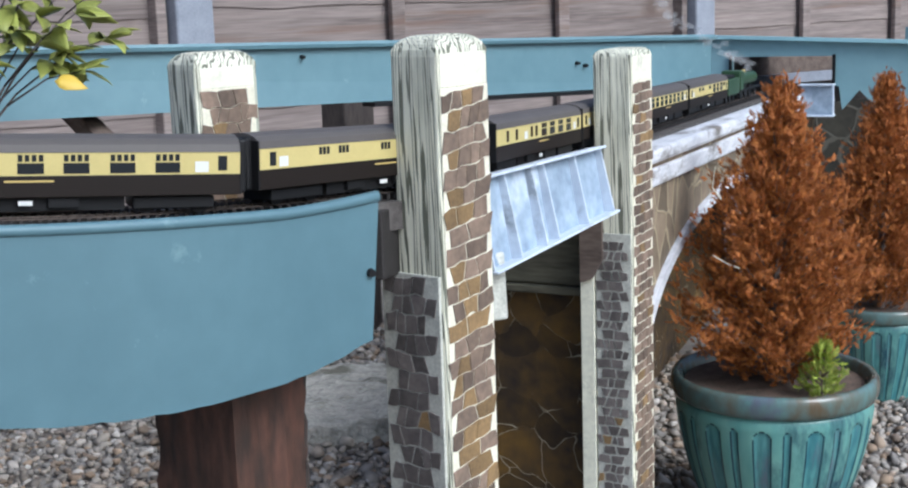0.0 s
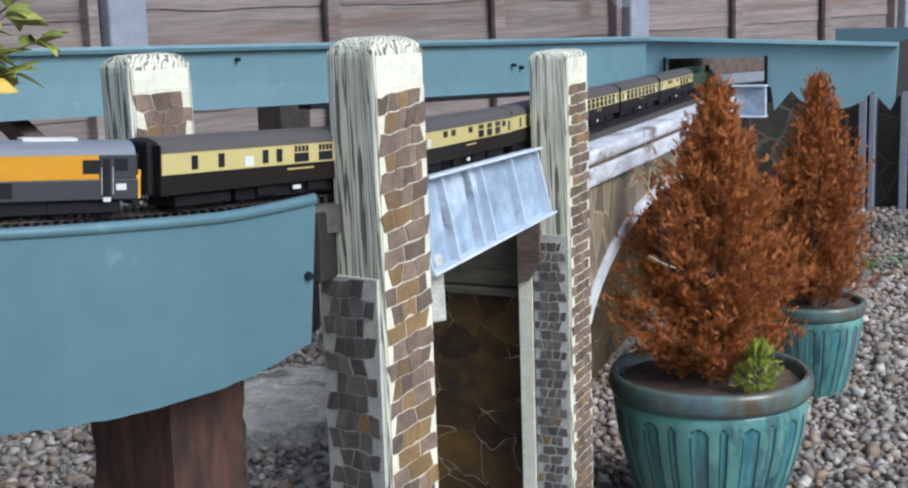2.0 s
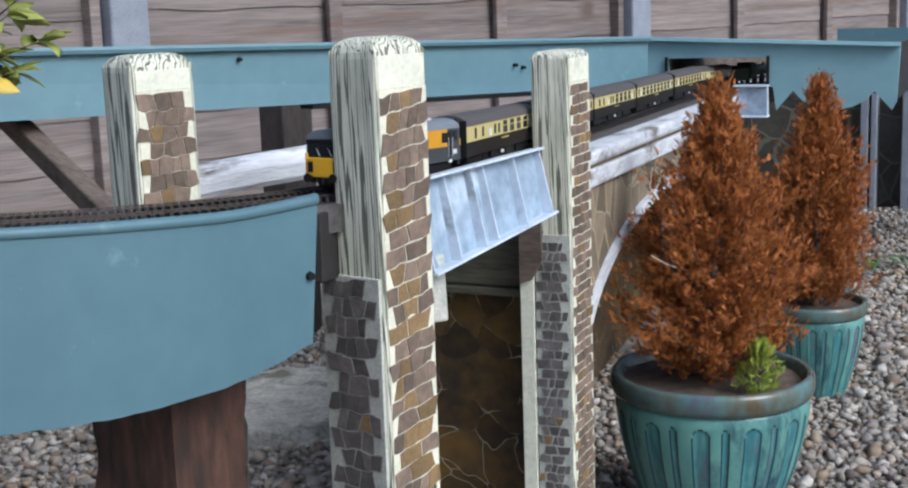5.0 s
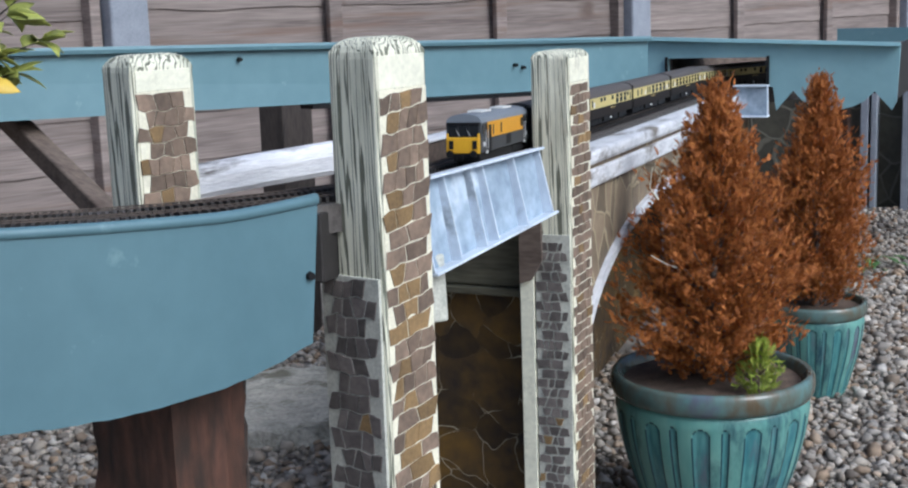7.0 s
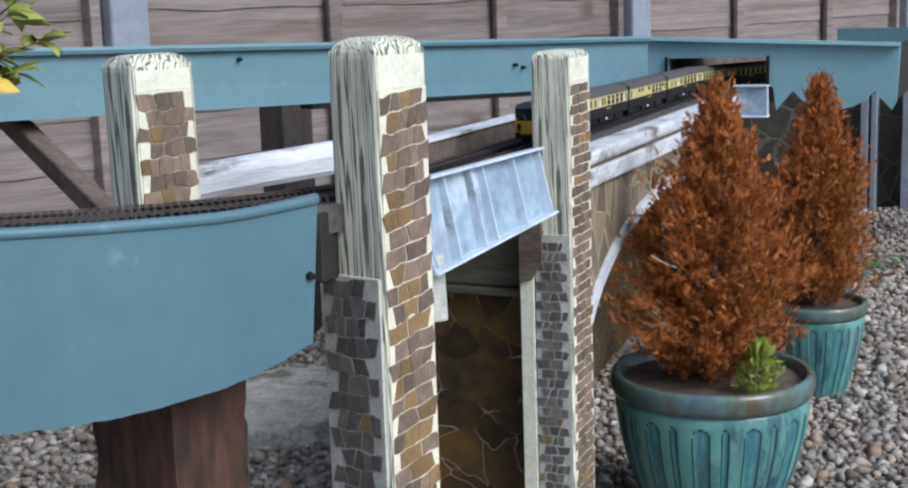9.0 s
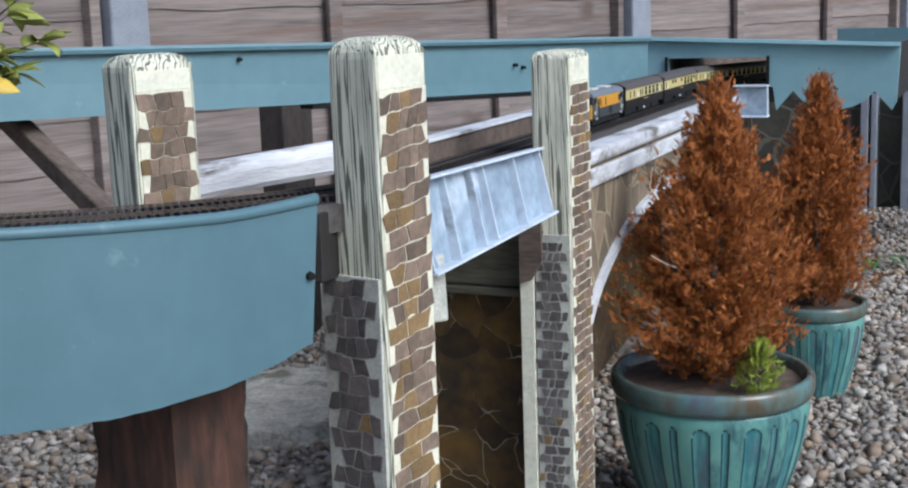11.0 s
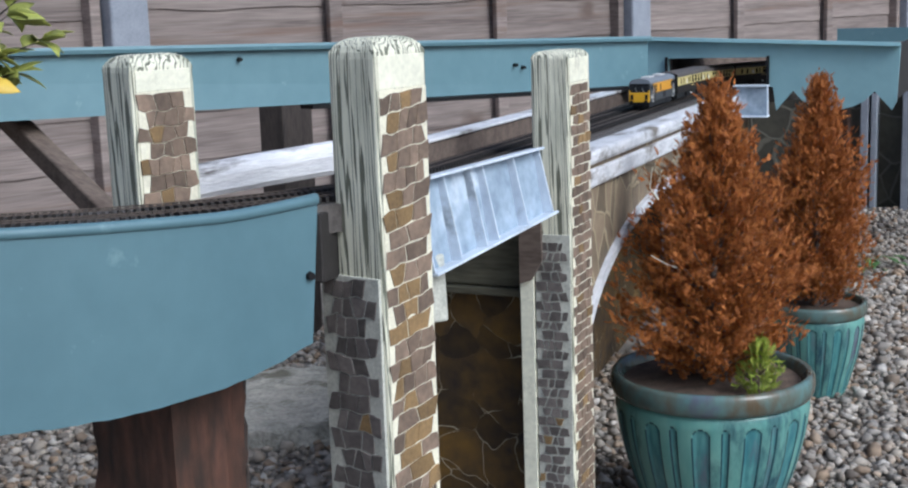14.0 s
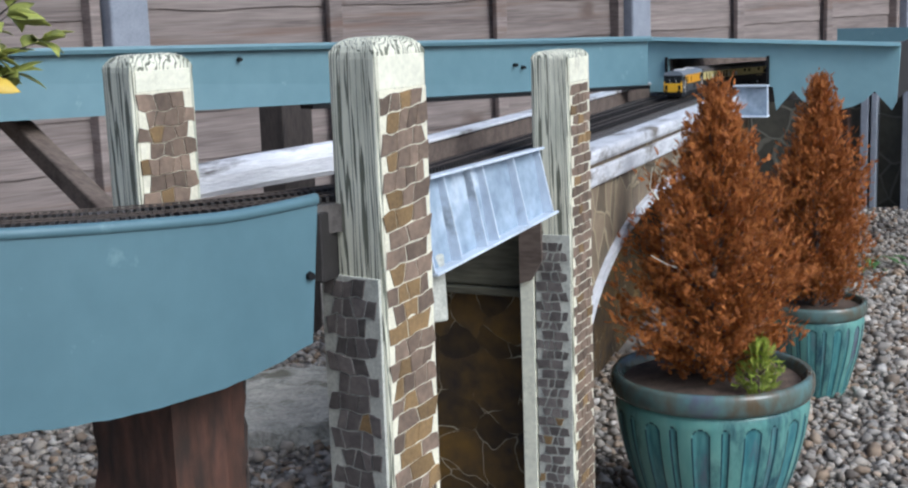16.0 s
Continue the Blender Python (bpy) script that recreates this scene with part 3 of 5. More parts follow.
for k in range(33):
    z, ring = -0.2 + 0.72 * k / 32, []
    for i in range(24):
        side, f = divmod(i, 6)
        u = -0.0605 + 0.121 * f / 6
        x, y = ((u, -0.0605), (0.0605, u), (-u, 0.0605), (-0.0605, -u))[side]
        rough = 0.0035 * noise.noise((x * 60, y * 60, z * 9)) + (0.004 * noise.noise((x * 200, y * 200, z * 45)) if f == 0 else 0)
        keep = (1 - 0.03 * (f == 0)) * (1 + rough / 0.0605)
        ring.append(bm.verts.new((x * keep, y * keep, z)))
    rows.append(ring)
for a, b in zip(rows, rows[1:]):
    for i in range(24):
        bm.faces.new((a[i], a[(i + 1) % 24], b[(i + 1) % 24], b[i]))
bm.faces.new(rows[0][::-1]), bm.faces.new(rows[-1])
part("baulk", bm, REDDISH, leg)
for k in range(7):
    bm = bmesh.new()
    z = 0.03 + 0.055 * k
    tube(bm, (0.057, -0.057, z), (0.0585 + 0.0015 * (k % 3), -0.0585, z + 0.03), 0.0035, 0.003, 5)
    tube(bm, (0.0585 + 0.0015 * (k % 3), -0.0585, z + 0.03), (0.057, -0.057, z + 0.05), 0.003, 0.0005, 5)
    part("splinter", bm, BLACK_WOOD, leg, "blackened splinter of the edge")

# ---- pots ----
GLAZE_DARK = mat("pooled_dark_glaze", (0.03, 0.08, 0.1), (0.012, 0.03, 0.045), 20, 0.2, 0.1)
GLAZE_LOBE = mat("streaked_lobe_glaze", (0.12, 0.3, 0.29), (0.045, 0.15, 0.18), 22, 0.22, 0.1, 4, (2, 2, 0.25), spots=(0.12, 0.13, 0.17), spot_scale=10, spot_amount=0.25)


def plant_pot(x, y, r, h, turn, label):
    p = thing("plant_pot", label, "plant pot", pose(x, y, 0, 0, 0, turn), group="glazed pots")
    lobes, per = 12, 30
    seg = lobes * per
    prof = [(0.58, 0), (0.62, 0.015), (0.655, 0.06), (0.70, 0.14), (0.755, 0.24), (0.81, 0.34), (0.86, 0.44), (0.9, 0.54), (0.932, 0.63), (0.948, 0.7), (0.958, 0.75), (0.965, 0.79), (0.955, 0.83), (0.945, 0.855), (0.9, 0.856), (0.89, 0.8)]
    heights = [0, 0.015, 0.05, 0.07, 0.14, 0.24, 0.34, 0.44, 0.54, 0.6, 0.65] + [0.68 + 0.012 * k for k in range(10)] + [0.815, 0.83, 0.855]
    rings = [(float(np.interp(z, [q[1] for q in prof[:14]], [q[0] for q in prof[:14]])), z) for z in heights] + prof[14:]
    bm = bmesh.new()

    def lobe(f, z):
        """How deep a place lies inside a wide or a narrow lobe with a round head: below 0 outside."""
        best = -1.0
        for mid, half in ((0.22, 0.17), (0.68, 0.085)):
            off = abs(f - mid) / half
            head = 0.785 - 0.055 * (1 - math.sqrt(max(0.0, 1 - min(off, 1.0) ** 2)))
            best = max(best, min((1 - off) * half * 6, (head - z) * 22, (z - 0.05) * 22))
        return best

    made = []
    for pr, pz in rings:
        ring = []
        for i in range(seg):
            deep = lobe((i % per) / per, pz)
            q = r * (pr - 0.016 * min(1.0, max(0.0, deep * 2.5)) + 0.006 * min(1.0, max(0.0, deep - 0.4)))
            a = 2 * math.pi * i / seg
            ring.append(bm.verts.new((q * math.cos(a), q * math.sin(a), pz * h)))
        made.append(ring)
    for k in range(len(made) - 1):
        a, b = made[k], made[k + 1]
        z = (rings[k][1] + rings[k + 1][1]) / 2
        for i in range(seg):
            f = bm.faces.new((a[i], a[(i + 1) % seg], b[(i + 1) % seg], b[i]))
            deep = lobe((i % per + 0.5) / per, z)
            f.material_index = 1 if -0.02 < deep < 0.2 else (2 if deep >= 0.2 else 0)
    bm.faces.new(made[0][::-1])
    part("body", bm, [GLAZE, GLAZE_DARK, GLAZE_LOBE], p, "turquoise glazed body with fluted sides", smooth=True)
    bm = bmesh.new()
    lathe(bm, [(0.94 * r, 0.85 * h), (0.985 * r, 0.862 * h), (1.005 * r, 0.89 * h), (1.012 * r, 0.93 * h), (1.005 * r, 0.97 * h), (0.985 * r, 0.993 * h), (0.955 * r, h), (0.925 * r, 0.99 * h), (0.9 * r, 0.96 * h), (0.88 * r, 0.9 * h), (0.87 * r, 0.78 * h)], 72)
    bmesh.ops.delete(bm, geom=[f for f in bm.faces if len(f.verts) > 4], context="FACES")
    part("rim", bm, GLAZE_RIM, p, "brown-edged glazed rim", smooth=True)
    bm = bmesh.new()
    bmesh.ops.create_circle(bm, cap_ends=True, segments=40, radius=0.878 * r)
    bmesh.ops.subdivide_edges(bm, edges=bm.edges, cuts=1)
    bmesh.ops.translate(bm, vec=(0, 0, 0.93 * h), verts=bm.verts)
    part("soil", bm, SOIL, p, "dry brown soil")
    return p


plant_pot(-0.405, 1.81, 0.142, 0.225, 0, "large turquoise glazed plant pot with fluted sides")
plant_pot(-0.362, 2.48, 0.095, 0.18, 0, "smaller turquoise glazed plant pot on the gravel")


# ---- trestles under the two ends of the line ----
def trestle(s, out):
    x, y = on_track(s, out)
    foot = metres((x, y, 0.0), True)
    top = metres((x, y, RAIL_Z - 0.05), True)
    t = thing("trestle_leg", "dark timber leg under the track bed", "post", Matrix.Translation((foot.x, foot.y, 0)), group="track bed legs", plan="none")
    part("timber", slab(-0.025, 0.025, -0.025, 0.025, 0, top.z - 0.001, bevel=0.003), BROWN_WOOD, t)


for far_s in (1.75, 2.5):
    trestle(far_s, 0.02)
trestle(-1.15, 0.0)


# ---- rear fascia fittings, braces, beams ----
part("bead", sweep(bmesh.new(), [tuple(A + d + Vector((0.004, -0.002, 0))), tuple(B + Vector((0.004, -0.002, 0)))], [(-0.012, 0.004), (0.006, 0.004), (0.008, 0.0), (0.006, -0.006), (-0.002, -0.006)]), TURQ_LIT, fl, "rounded top bead")
part("bead", sweep(bmesh.new(), [(-0.742, 2.698, 0.661), (-0.24, 2.698, 0.641)], [(-0.008, 0.003), (0.005, 0.003), (0.006, -0.004), (-0.002, -0.004)]), TURQ_LIT_END, fr, "rounded top bead")
u_dir = (B - A).normalized()
for k, z, mt in ((0.43, -0.035, PALE), (0.12, -0.06, BLACK), (0.28, -0.02, BLACK), (0.72, -0.045, BLACK), (0.735, -0.05, BLACK)):
    p = A.lerp(B, k) + Vector((0.0, 0, z))
    bm = bmesh.new()
    tube(bm, p + Vector((-0.004, 0.003, 0)), p + Vector((0.009, -0.005, 0)), 0.004, 0.003, 8)
    part("screw", bm, mt, fl)
# shadow line below the rear fascia, modelled as a thin black strip
strip = thing("felt_strip", "black strip drawn for the shadow under the rear fascia", "felt strip")
part("shadow", sweep(bmesh.new(), [tuple(C2.lerp(D2, 0.62) + Vector((0, 0, -0.004))), tuple(C2 + Vector((0, 0, -0.004)))], [(-0.03, 0.003), (0.006, 0.003), (0.006, -0.004), (-0.03, -0.004)]), BLACK, strip)
bench = thing("track_bench", "dark timber shelf carrying the raised rear line", "shelf")
bm = bmesh.new()
pts = [D2 + d, C2, C2 + Vector((-0.2, 0.09, 0)), D2 + d + Vector((-0.2, 0.09, 0))]
lo = [bm.verts.new(p + Vector((-0.014, 0.006, 0.006))) for p in pts]
hi = [bm.verts.new(p + Vector((-0.014, 0.006, 0.03))) for p in pts]
bm.faces.new(lo), bm.faces.new(hi[::-1])
for i in range(4):
    bm.faces.new((lo[i], hi[i], hi[(i + 1) % 4], lo[(i + 1) % 4]))
bmesh.ops.recalc_face_normals(bm, faces=bm.faces)
part("board", bm, OLD_WOOD, bench)


def timber(name, a, b, w, t, mt, label, category="brace", plan="flat"):
    """A squared timber from a to b."""
    th = thing(name, label, category, plan=plan)
    a, b = Vector(a), Vector(b)
    q = (b - a).to_track_quat("Z", "Y").to_matrix().to_4x4()
    part("timber", slab(-w / 2, w / 2, -t / 2, t / 2, 0, (b - a).length, bevel=0.003, m=Matrix.Translation(a) @ q), mt, th)
    return th


timber("diagonal_brace", (-1.435, 1.560, 0.616), (-1.082, 1.40, 0.455), 0.03, 0.03, OLD_WOOD, "grey timber brace slanting under the rear fascia")
timber("timber_post", (-1.53, 2.56, -0.02), (-1.53, 2.56, 0.55), 0.06, 0.13, BLACK_WOOD, "dark timber post standing by the fence", "post")
beam = thing("white_beam", "white-painted timber kerb beside the track", "beam", plan="bent")
part("timber", sweep(bmesh.new(), [(-0.90, 1.285, 0.567), (-0.845, 1.35, 0.575), (-0.765, 1.46, 0.584), (-0.735, 1.52, 0.584)], [(-0.03, -0.001), (-0.02, 0.002), (-0.007, 0.001), (-0.001, -0.005), (0.001, -0.014), (-0.002, -0.032), (-0.007, -0.038), (-0.03, -0.038)]), BEAM_WHITE, beam)
piece = timber("loose_batten", (-0.612, 1.335, 0.392), (-0.614, 1.333, 0.47), 0.016, 0.02, GREY_MORTAR, "short grey batten behind the gate post", "batten", "bent")
# added dark solid that stands for the black gap beside the gate post
gap = thing("track_packing", "dark block filling the black gap at the curved board's end", "packing", plan="bent")
part("packing", slab(-0.703, -0.682, 1.2, 1.24, 0.46, 0.535, bevel=0.002), SLEEPER, gap)

# inner side wall of the far curve
inner = thing("curve_parapet", "pale board along the outside of the far curve", "parapet", kind="structure", plan="bent")
part("board", sweep(bmesh.new(), track_line(1.22, 2.3, -0.06, 0.54), [(-0.02, 0.0), (0.0, 0.0), (0.0, 0.026), (-0.02, 0.026)]), CONCRETE, inner)

# ---- far arcade by the fence ----
arcade = thing("stone_arcade", "dark stone-faced wall with pale pillars by the fence", "wall", kind="structure")
DARK_CRAZY = crazy_stone("mossy_dark_stone", (0.09, 0.085, 0.06), (0.05, 0.045, 0.035), (0.14, 0.13, 0.1), 10, 0.02)
part("wall", slab(-1.1, 0.6, 4.74, 4.8, 0, 0.5), DARK_CRAZY, arcade)
for x in (-0.52, -0.385, -0.12):
    part("pillar", slab(x - 0.018, x + 0.008, 4.66, 4.74, 0, 0.44, bevel=0.003), CONCRETE, arcade, "pale pillar strip")
    part("pillar", slab(x + 0.016, x + 0.036, 4.66, 4.74, 0, 0.44, bevel=0.003), CONCRETE, arcade, "pale pillar strip")
part("board", slab(-0.625, 0.7, 4.7, 4.715, 0.545, 0.615), TURQ_LIT, arcade, "turquoise board on top")

# ---- stones on the gate posts ----
OCHRE = mat("ochre_stone", (0.27, 0.175, 0.075), (0.16, 0.105, 0.05), 40, 0.8, 0.5, rand=0.3)


def face_stones(post, origin, across, width, z0, z1, row, cols, mt, seed, quoin=0.0036, ochre=0.15, gap=0.0008, slope=0.0, wobble=0.2):
    """Courses of flat split stones on one face of a post, joints of even width between crooked edges.
    across: the way along the face; out of it is across x up. slope: rise of the courses towards the far edge."""
    rnd = random.Random(seed)
    across, up = Vector(across), Vector((0, 0, 1))
    out = across.cross(up)
    frame0, back = PLAN_POSE[post.name], post.matrix_basis.inverted()
    grain = [rnd.uniform(0, 9) for _ in range(3)]

    def bed(k, u):
        return z1 - k * row + slope * (u - width / 2) + row * wobble * noise.noise((u * 70 + grain[0], k * 1.7, grain[1]))

    def place(u, v, d):
        return back @ metres(frame0 @ (Vector(origin) + across * u + up * v + out * d), True, SET_AT[post.name])

    for k in range(int((z1 - z0) / row)):
        flip = k % 2
        left, right = quoin * (2.0 if flip else 0.55) * rnd.uniform(0.8, 1.2), quoin * (0.55 if flip else 2.0) * rnd.uniform(0.8, 1.2)
        n = max(2, cols + rnd.choice((-1, 0, 0, 1)))
        cuts = [left] + [left + (width - left - right) * (c + rnd.uniform(-0.25, 0.25)) / n for c in range(1, n)] + [width - right]
        tilt = [rnd.uniform(-0.16, 0.16) * row for _ in cuts]
        for c in range(n):
            a0, a1, b0, b1 = cuts[c] - tilt[c], cuts[c] + tilt[c], cuts[c + 1] - tilt[c + 1], cuts[c + 1] + tilt[c + 1]
            g = gap / 2 * rnd.uniform(0.7, 1.5)
            lo = [(a0 + (b0 - a0) * f, bed(k + 1, a0 + (b0 - a0) * f) + g) for f in (0.0, 0.33, 0.67, 1.0)]
            hi = [(a1 + (b1 - a1) * f, bed(k, a1 + (b1 - a1) * f) - g) for f in (1.0, 0.67, 0.33, 0.0)]
            lo[0], lo[3], hi[0], hi[3] = (lo[0][0] + g, lo[0][1]), (lo[3][0] - g, lo[3][1]), (hi[0][0] - g, hi[0][1]), (hi[3][0] + g, hi[3][1])
            if k == 0:
                hi = [(u, min(v, z1)) for u, v in hi]
            ring = lo + hi
            cu, cv = sum(u for u, v in ring) / 8, sum(v for u, v in ring) / 8
            proud = 0.0011 * rnd.uniform(0.7, 1.3)
            bm = bmesh.new()
            foot = [bm.verts.new(place(u, v, 0)) for u, v in ring]
            top = [bm.verts.new(place(cu + (u - cu) * 0.95, cv + (v - cv) * 0.95, proud)) for u, v in ring]
            for i in range(8):
                bm.faces.new((foot[i], foot[(i + 1) % 8], top[(i + 1) % 8], top[i]))
            bm.faces.new(top)
            me = bpy.data.meshes.new("stone")
            bm.to_mesh(me)
            bm.free()
            me.materials.append(OCHRE if rnd.random() < ochre else mt)
            new("stone", me).parent = post


def mortar(post, x0, x1, y0, y1, z0, z1, label="pale mortar bed", mt=None):
    part("mortar", slab(x0, x1, y0, y1, z0, z1, bevel=0.0008), mt or CREAM_SMOOTH, post, label)


mortar(near_post, 0.0636, 0.0655, 0.003, 0.083, -0.2, 0.662)
mortar(near_post, -0.021, 0.06, -0.004, 0.0002, -0.2, 0.463, "grey mortar bed", GREY_MORTAR)
face_stones(near_post, (0.0655, 0, 0), (0, 1, 0), 0.086, -0.14, 0.660, 0.0205, 3, STONE, 1, quoin=0.0058, ochre=0.25, gap=0.0011, slope=0.12)
face_stones(near_post, (-0.021, -0.004, 0), (1, 0, 0), 0.081, -0.14, 0.461, 0.0215, 4, STONE_DARK, 2, quoin=0.0085, ochre=0.08, gap=0.0012)
mortar(far_post, 0.0518, 0.0535, 0.004, 0.084, -0.2, 0.640)
mortar(far_post, 0.001, 0.051, -0.0015, 0.0002, -0.2, 0.440, "pale mortar bed", GREY_MORTAR)
face_stones(far_post, (0.0535, 0, 0), (0, 1, 0), 0.088, -0.06, 0.638, 0.0135, 3, STONE, 3, quoin=0.006, ochre=0.08, gap=0.0014)
face_stones(far_post, (-0.002, -0.0015, 0), (1, 0, 0), 0.052, -0.06, 0.43, 0.0135, 3, STONE_DARK, 4, quoin=0.0052, ochre=0.04, gap=0.0019, wobble=0.16)
mortar(rear_post, 0.0548, 0.0565, 0.006, 0.082, 0.4, 0.660, "brown mortar bed with flaked paint", CREAM_SMOOTH)
face_stones(rear_post, (0.0565, 0, 0), (0, 1, 0), 0.088, 0.42, 0.658, 0.0185, 4, STONE, 5, ochre=0.06, quoin=0.008, gap=0.0005, wobble=0.24)
part("side_strip", slab(-0.0205, -0.0005, -0.003, 0.03, -0.2, 0.452, bevel=0.001), CREAM_PLAIN, far_post, "pale painted board beside the stones")
part("corbel", extrude_outline(bmesh.new(), [(-0.0185, 0.458), (-0.0185, 0.372), (-0.002, 0.378), (0.013, 0.405), (0.013, 0.458)], -0.0035, -0.009, lambda u, v, d: (u, d, v)), OLD_WOOD, far_post, "peeling brown corbel board")

mortar(near_post, 0.0636, 0.065, 0.004, 0.082, 0.6622, 0.697, "smooth cream paint over the grain", CREAM_PLAIN)
mortar(far_post, 0.0518, 0.0532, 0.004, 0.084, 0.6402, 0.672, "smooth pale paint over the grain", CREAM_PLAIN)
mortar(rear_post, 0.0548, 0.0562, 0.006, 0.082, 0.6602, 0.684, "smooth cream paint over the grain", CREAM_PLAIN)

# ---- concrete slab, gravel ----
sl = thing("concrete_slab", "rough old concrete slab lying in the gravel", "slab", pose(-1.165, 2.07, 0, 0, 0, 30))
bm = bmesh.new()
bmesh.ops.create_grid(bm, x_segments=70, y_segments=40, size=0.5)
for v in bm.verts:
    edge = 1 if abs(v.co.x) > 0.49 or abs(v.co.y) > 0.49 else 0
    v.co = Vector((v.co.x * 0.8 + 0.006 * noise.noise(v.co * 9), v.co.y * 0.38 + 0.006 * noise.noise(v.co * 9 + Vector((5, 0, 0))), 0.045 + 0.008 * noise.noise(v.co * 12) + 0.008 * noise.noise(v.co * 31) - edge * 0.006))
ext = bmesh.ops.extrude_face_region(bm, geom=bm.faces[:])
for v in [g for g in ext["geom"] if isinstance(g, bmesh.types.BMVert)]:
    v.co.z = -0.02
bmesh.ops.recalc_face_normals(bm, faces=bm.faces)
part("slab", bm, SLAB, sl)


def island_mat(name, tones, rough=0.8, bump=0.3, scale=80, sheen=None):
    """Each loose piece takes its own tone from a ramp."""
    m = bpy.data.materials.new(name)
    m.use_nodes = True
    n, l = m.node_tree.nodes, m.node_tree.links
    p = n["Principled BSDF"]
    g, rp, tc, tx, mm = n.new("ShaderNodeNewGeometry"), n.new("ShaderNodeValToRGB"), n.new("ShaderNodeTexCoord"), n.new("ShaderNodeTexNoise"), n.new("ShaderNodeHueSaturation")
    rp.color_ramp.elements[0].color, rp.color_ramp.elements[1].color = (*tones[0], 1), (*tones[-1], 1)
    for i, c in enumerate(tones[1:-1], 1):
        e = rp.color_ramp.elements.new(i / (len(tones) - 1))
        e.color = (*c, 1)
    tx.inputs["Scale"].default_value = scale
    l.new(tc.outputs["Object"], tx.inputs[0])
    l.new(g.outputs["Random Per Island"], rp.inputs[0])
    mr = n.new("ShaderNodeMapRange")
    mr.inputs[3].default_value, mr.inputs[4].default_value = 0.6, 1.4
    l.new(tx.outputs[0], mr.inputs[0]), l.new(mr.outputs[0], mm.inputs["Value"]), l.new(rp.outputs[0], mm.inputs["Color"]), l.new(mm.outputs[0], p.inputs["Base Color"])
    p.inputs["Roughness"].default_value = rough
    if bump:
        bp = n.new("ShaderNodeBump")
        bp.inputs["Strength"].default_value, bp.inputs["Distance"].default_value = bump, 0.001
        l.new(tx.outputs[0], bp.inputs["Height"]), l.new(bp.outputs[0], p.inputs["Normal"])
    return m


def pebbles():
    bm = bmesh.new()
    bmesh.ops.create_icosphere(bm, subdivisions=1, radius=1.0)
    bm.verts.ensure_lookup_table()
    unit = np.array([v.co[:] for v in bm.verts])
    tri = np.array([[v.index for v in f.verts] for f in bm.faces])
    bm.free()
    rnd = np.random.RandomState(3)
    shapes = [unit * (1 + 0.22 * rnd.randn(len(unit), 1)).clip(0.6, 1.35) for _ in range(24)]
    V, F, k = [], [], 0
    spots = []
    for x0, x1, y0, y1, pitch in ((-0.58, 0.26, 1.25, 2.9, 0.0099), (-0.62, 0.5, 2.9, 3.75, 0.013), (-1.55, -0.58, 1.0, 2.1, 0.0107)):
        for x in np.arange(x0, x1, pitch):
            for y in np.arange(y0, y1, pitch):
                spots.append((x + rnd.uniform(-0.5, 0.5) * pitch, y + rnd.uniform(-0.5, 0.5) * pitch))
    for x, y in spots:
        r = 0.0053 * math.exp(0.3 * rnd.randn())
        sc = np.array((r * rnd.uniform(0.9, 1.5), r * rnd.uniform(0.7, 1.1), r * rnd.uniform(0.5, 0.8)))
        a = rnd.uniform(0, 6.28)
        v = shapes[rnd.randint(24)] * sc
        q = np.array(Euler((rnd.uniform(-0.5, 0.5), rnd.uniform(-0.5, 0.5), a)).to_matrix())
        V.append(v @ q.T + (x, y, r * rnd.uniform(0.2, 0.9)))
        F.append(tri + k)
        k += len(unit)
    me = bpy.data.meshes.new("gravel")
    me.from_pydata(np.concatenate(V).tolist(), [], np.concatenate(F).tolist())
    me.materials.append(island_mat("gravel_stone", [(0.16, 0.135, 0.11), (0.32, 0.295, 0.265), (0.22, 0.2, 0.18), (0.38, 0.335, 0.28), (0.11, 0.09, 0.075), (0.29, 0.21, 0.14), (0.5, 0.47, 0.43)]))
    for p in me.polygons:
        p.use_smooth = True
    tagged(new("gravel", me), "loose grey and buff pea gravel", "gravel", kind="stuff")


pebbles()

# ---- plants ----
DEAD = island_mat("dead_conifer_foliage", [(0.44, 0.142, 0.021), (0.27, 0.074, 0.013), (0.57, 0.215, 0.035), (0.15, 0.046, 0.013), (0.45, 0.152, 0.022)], 0.75, 0.0, 60)
FRESH = island_mat("fresh_conifer_foliage", [(0.3, 0.36, 0.03), (0.2, 0.3, 0.03), (0.4, 0.4, 0.06)], 0.6, 0.0, 60)


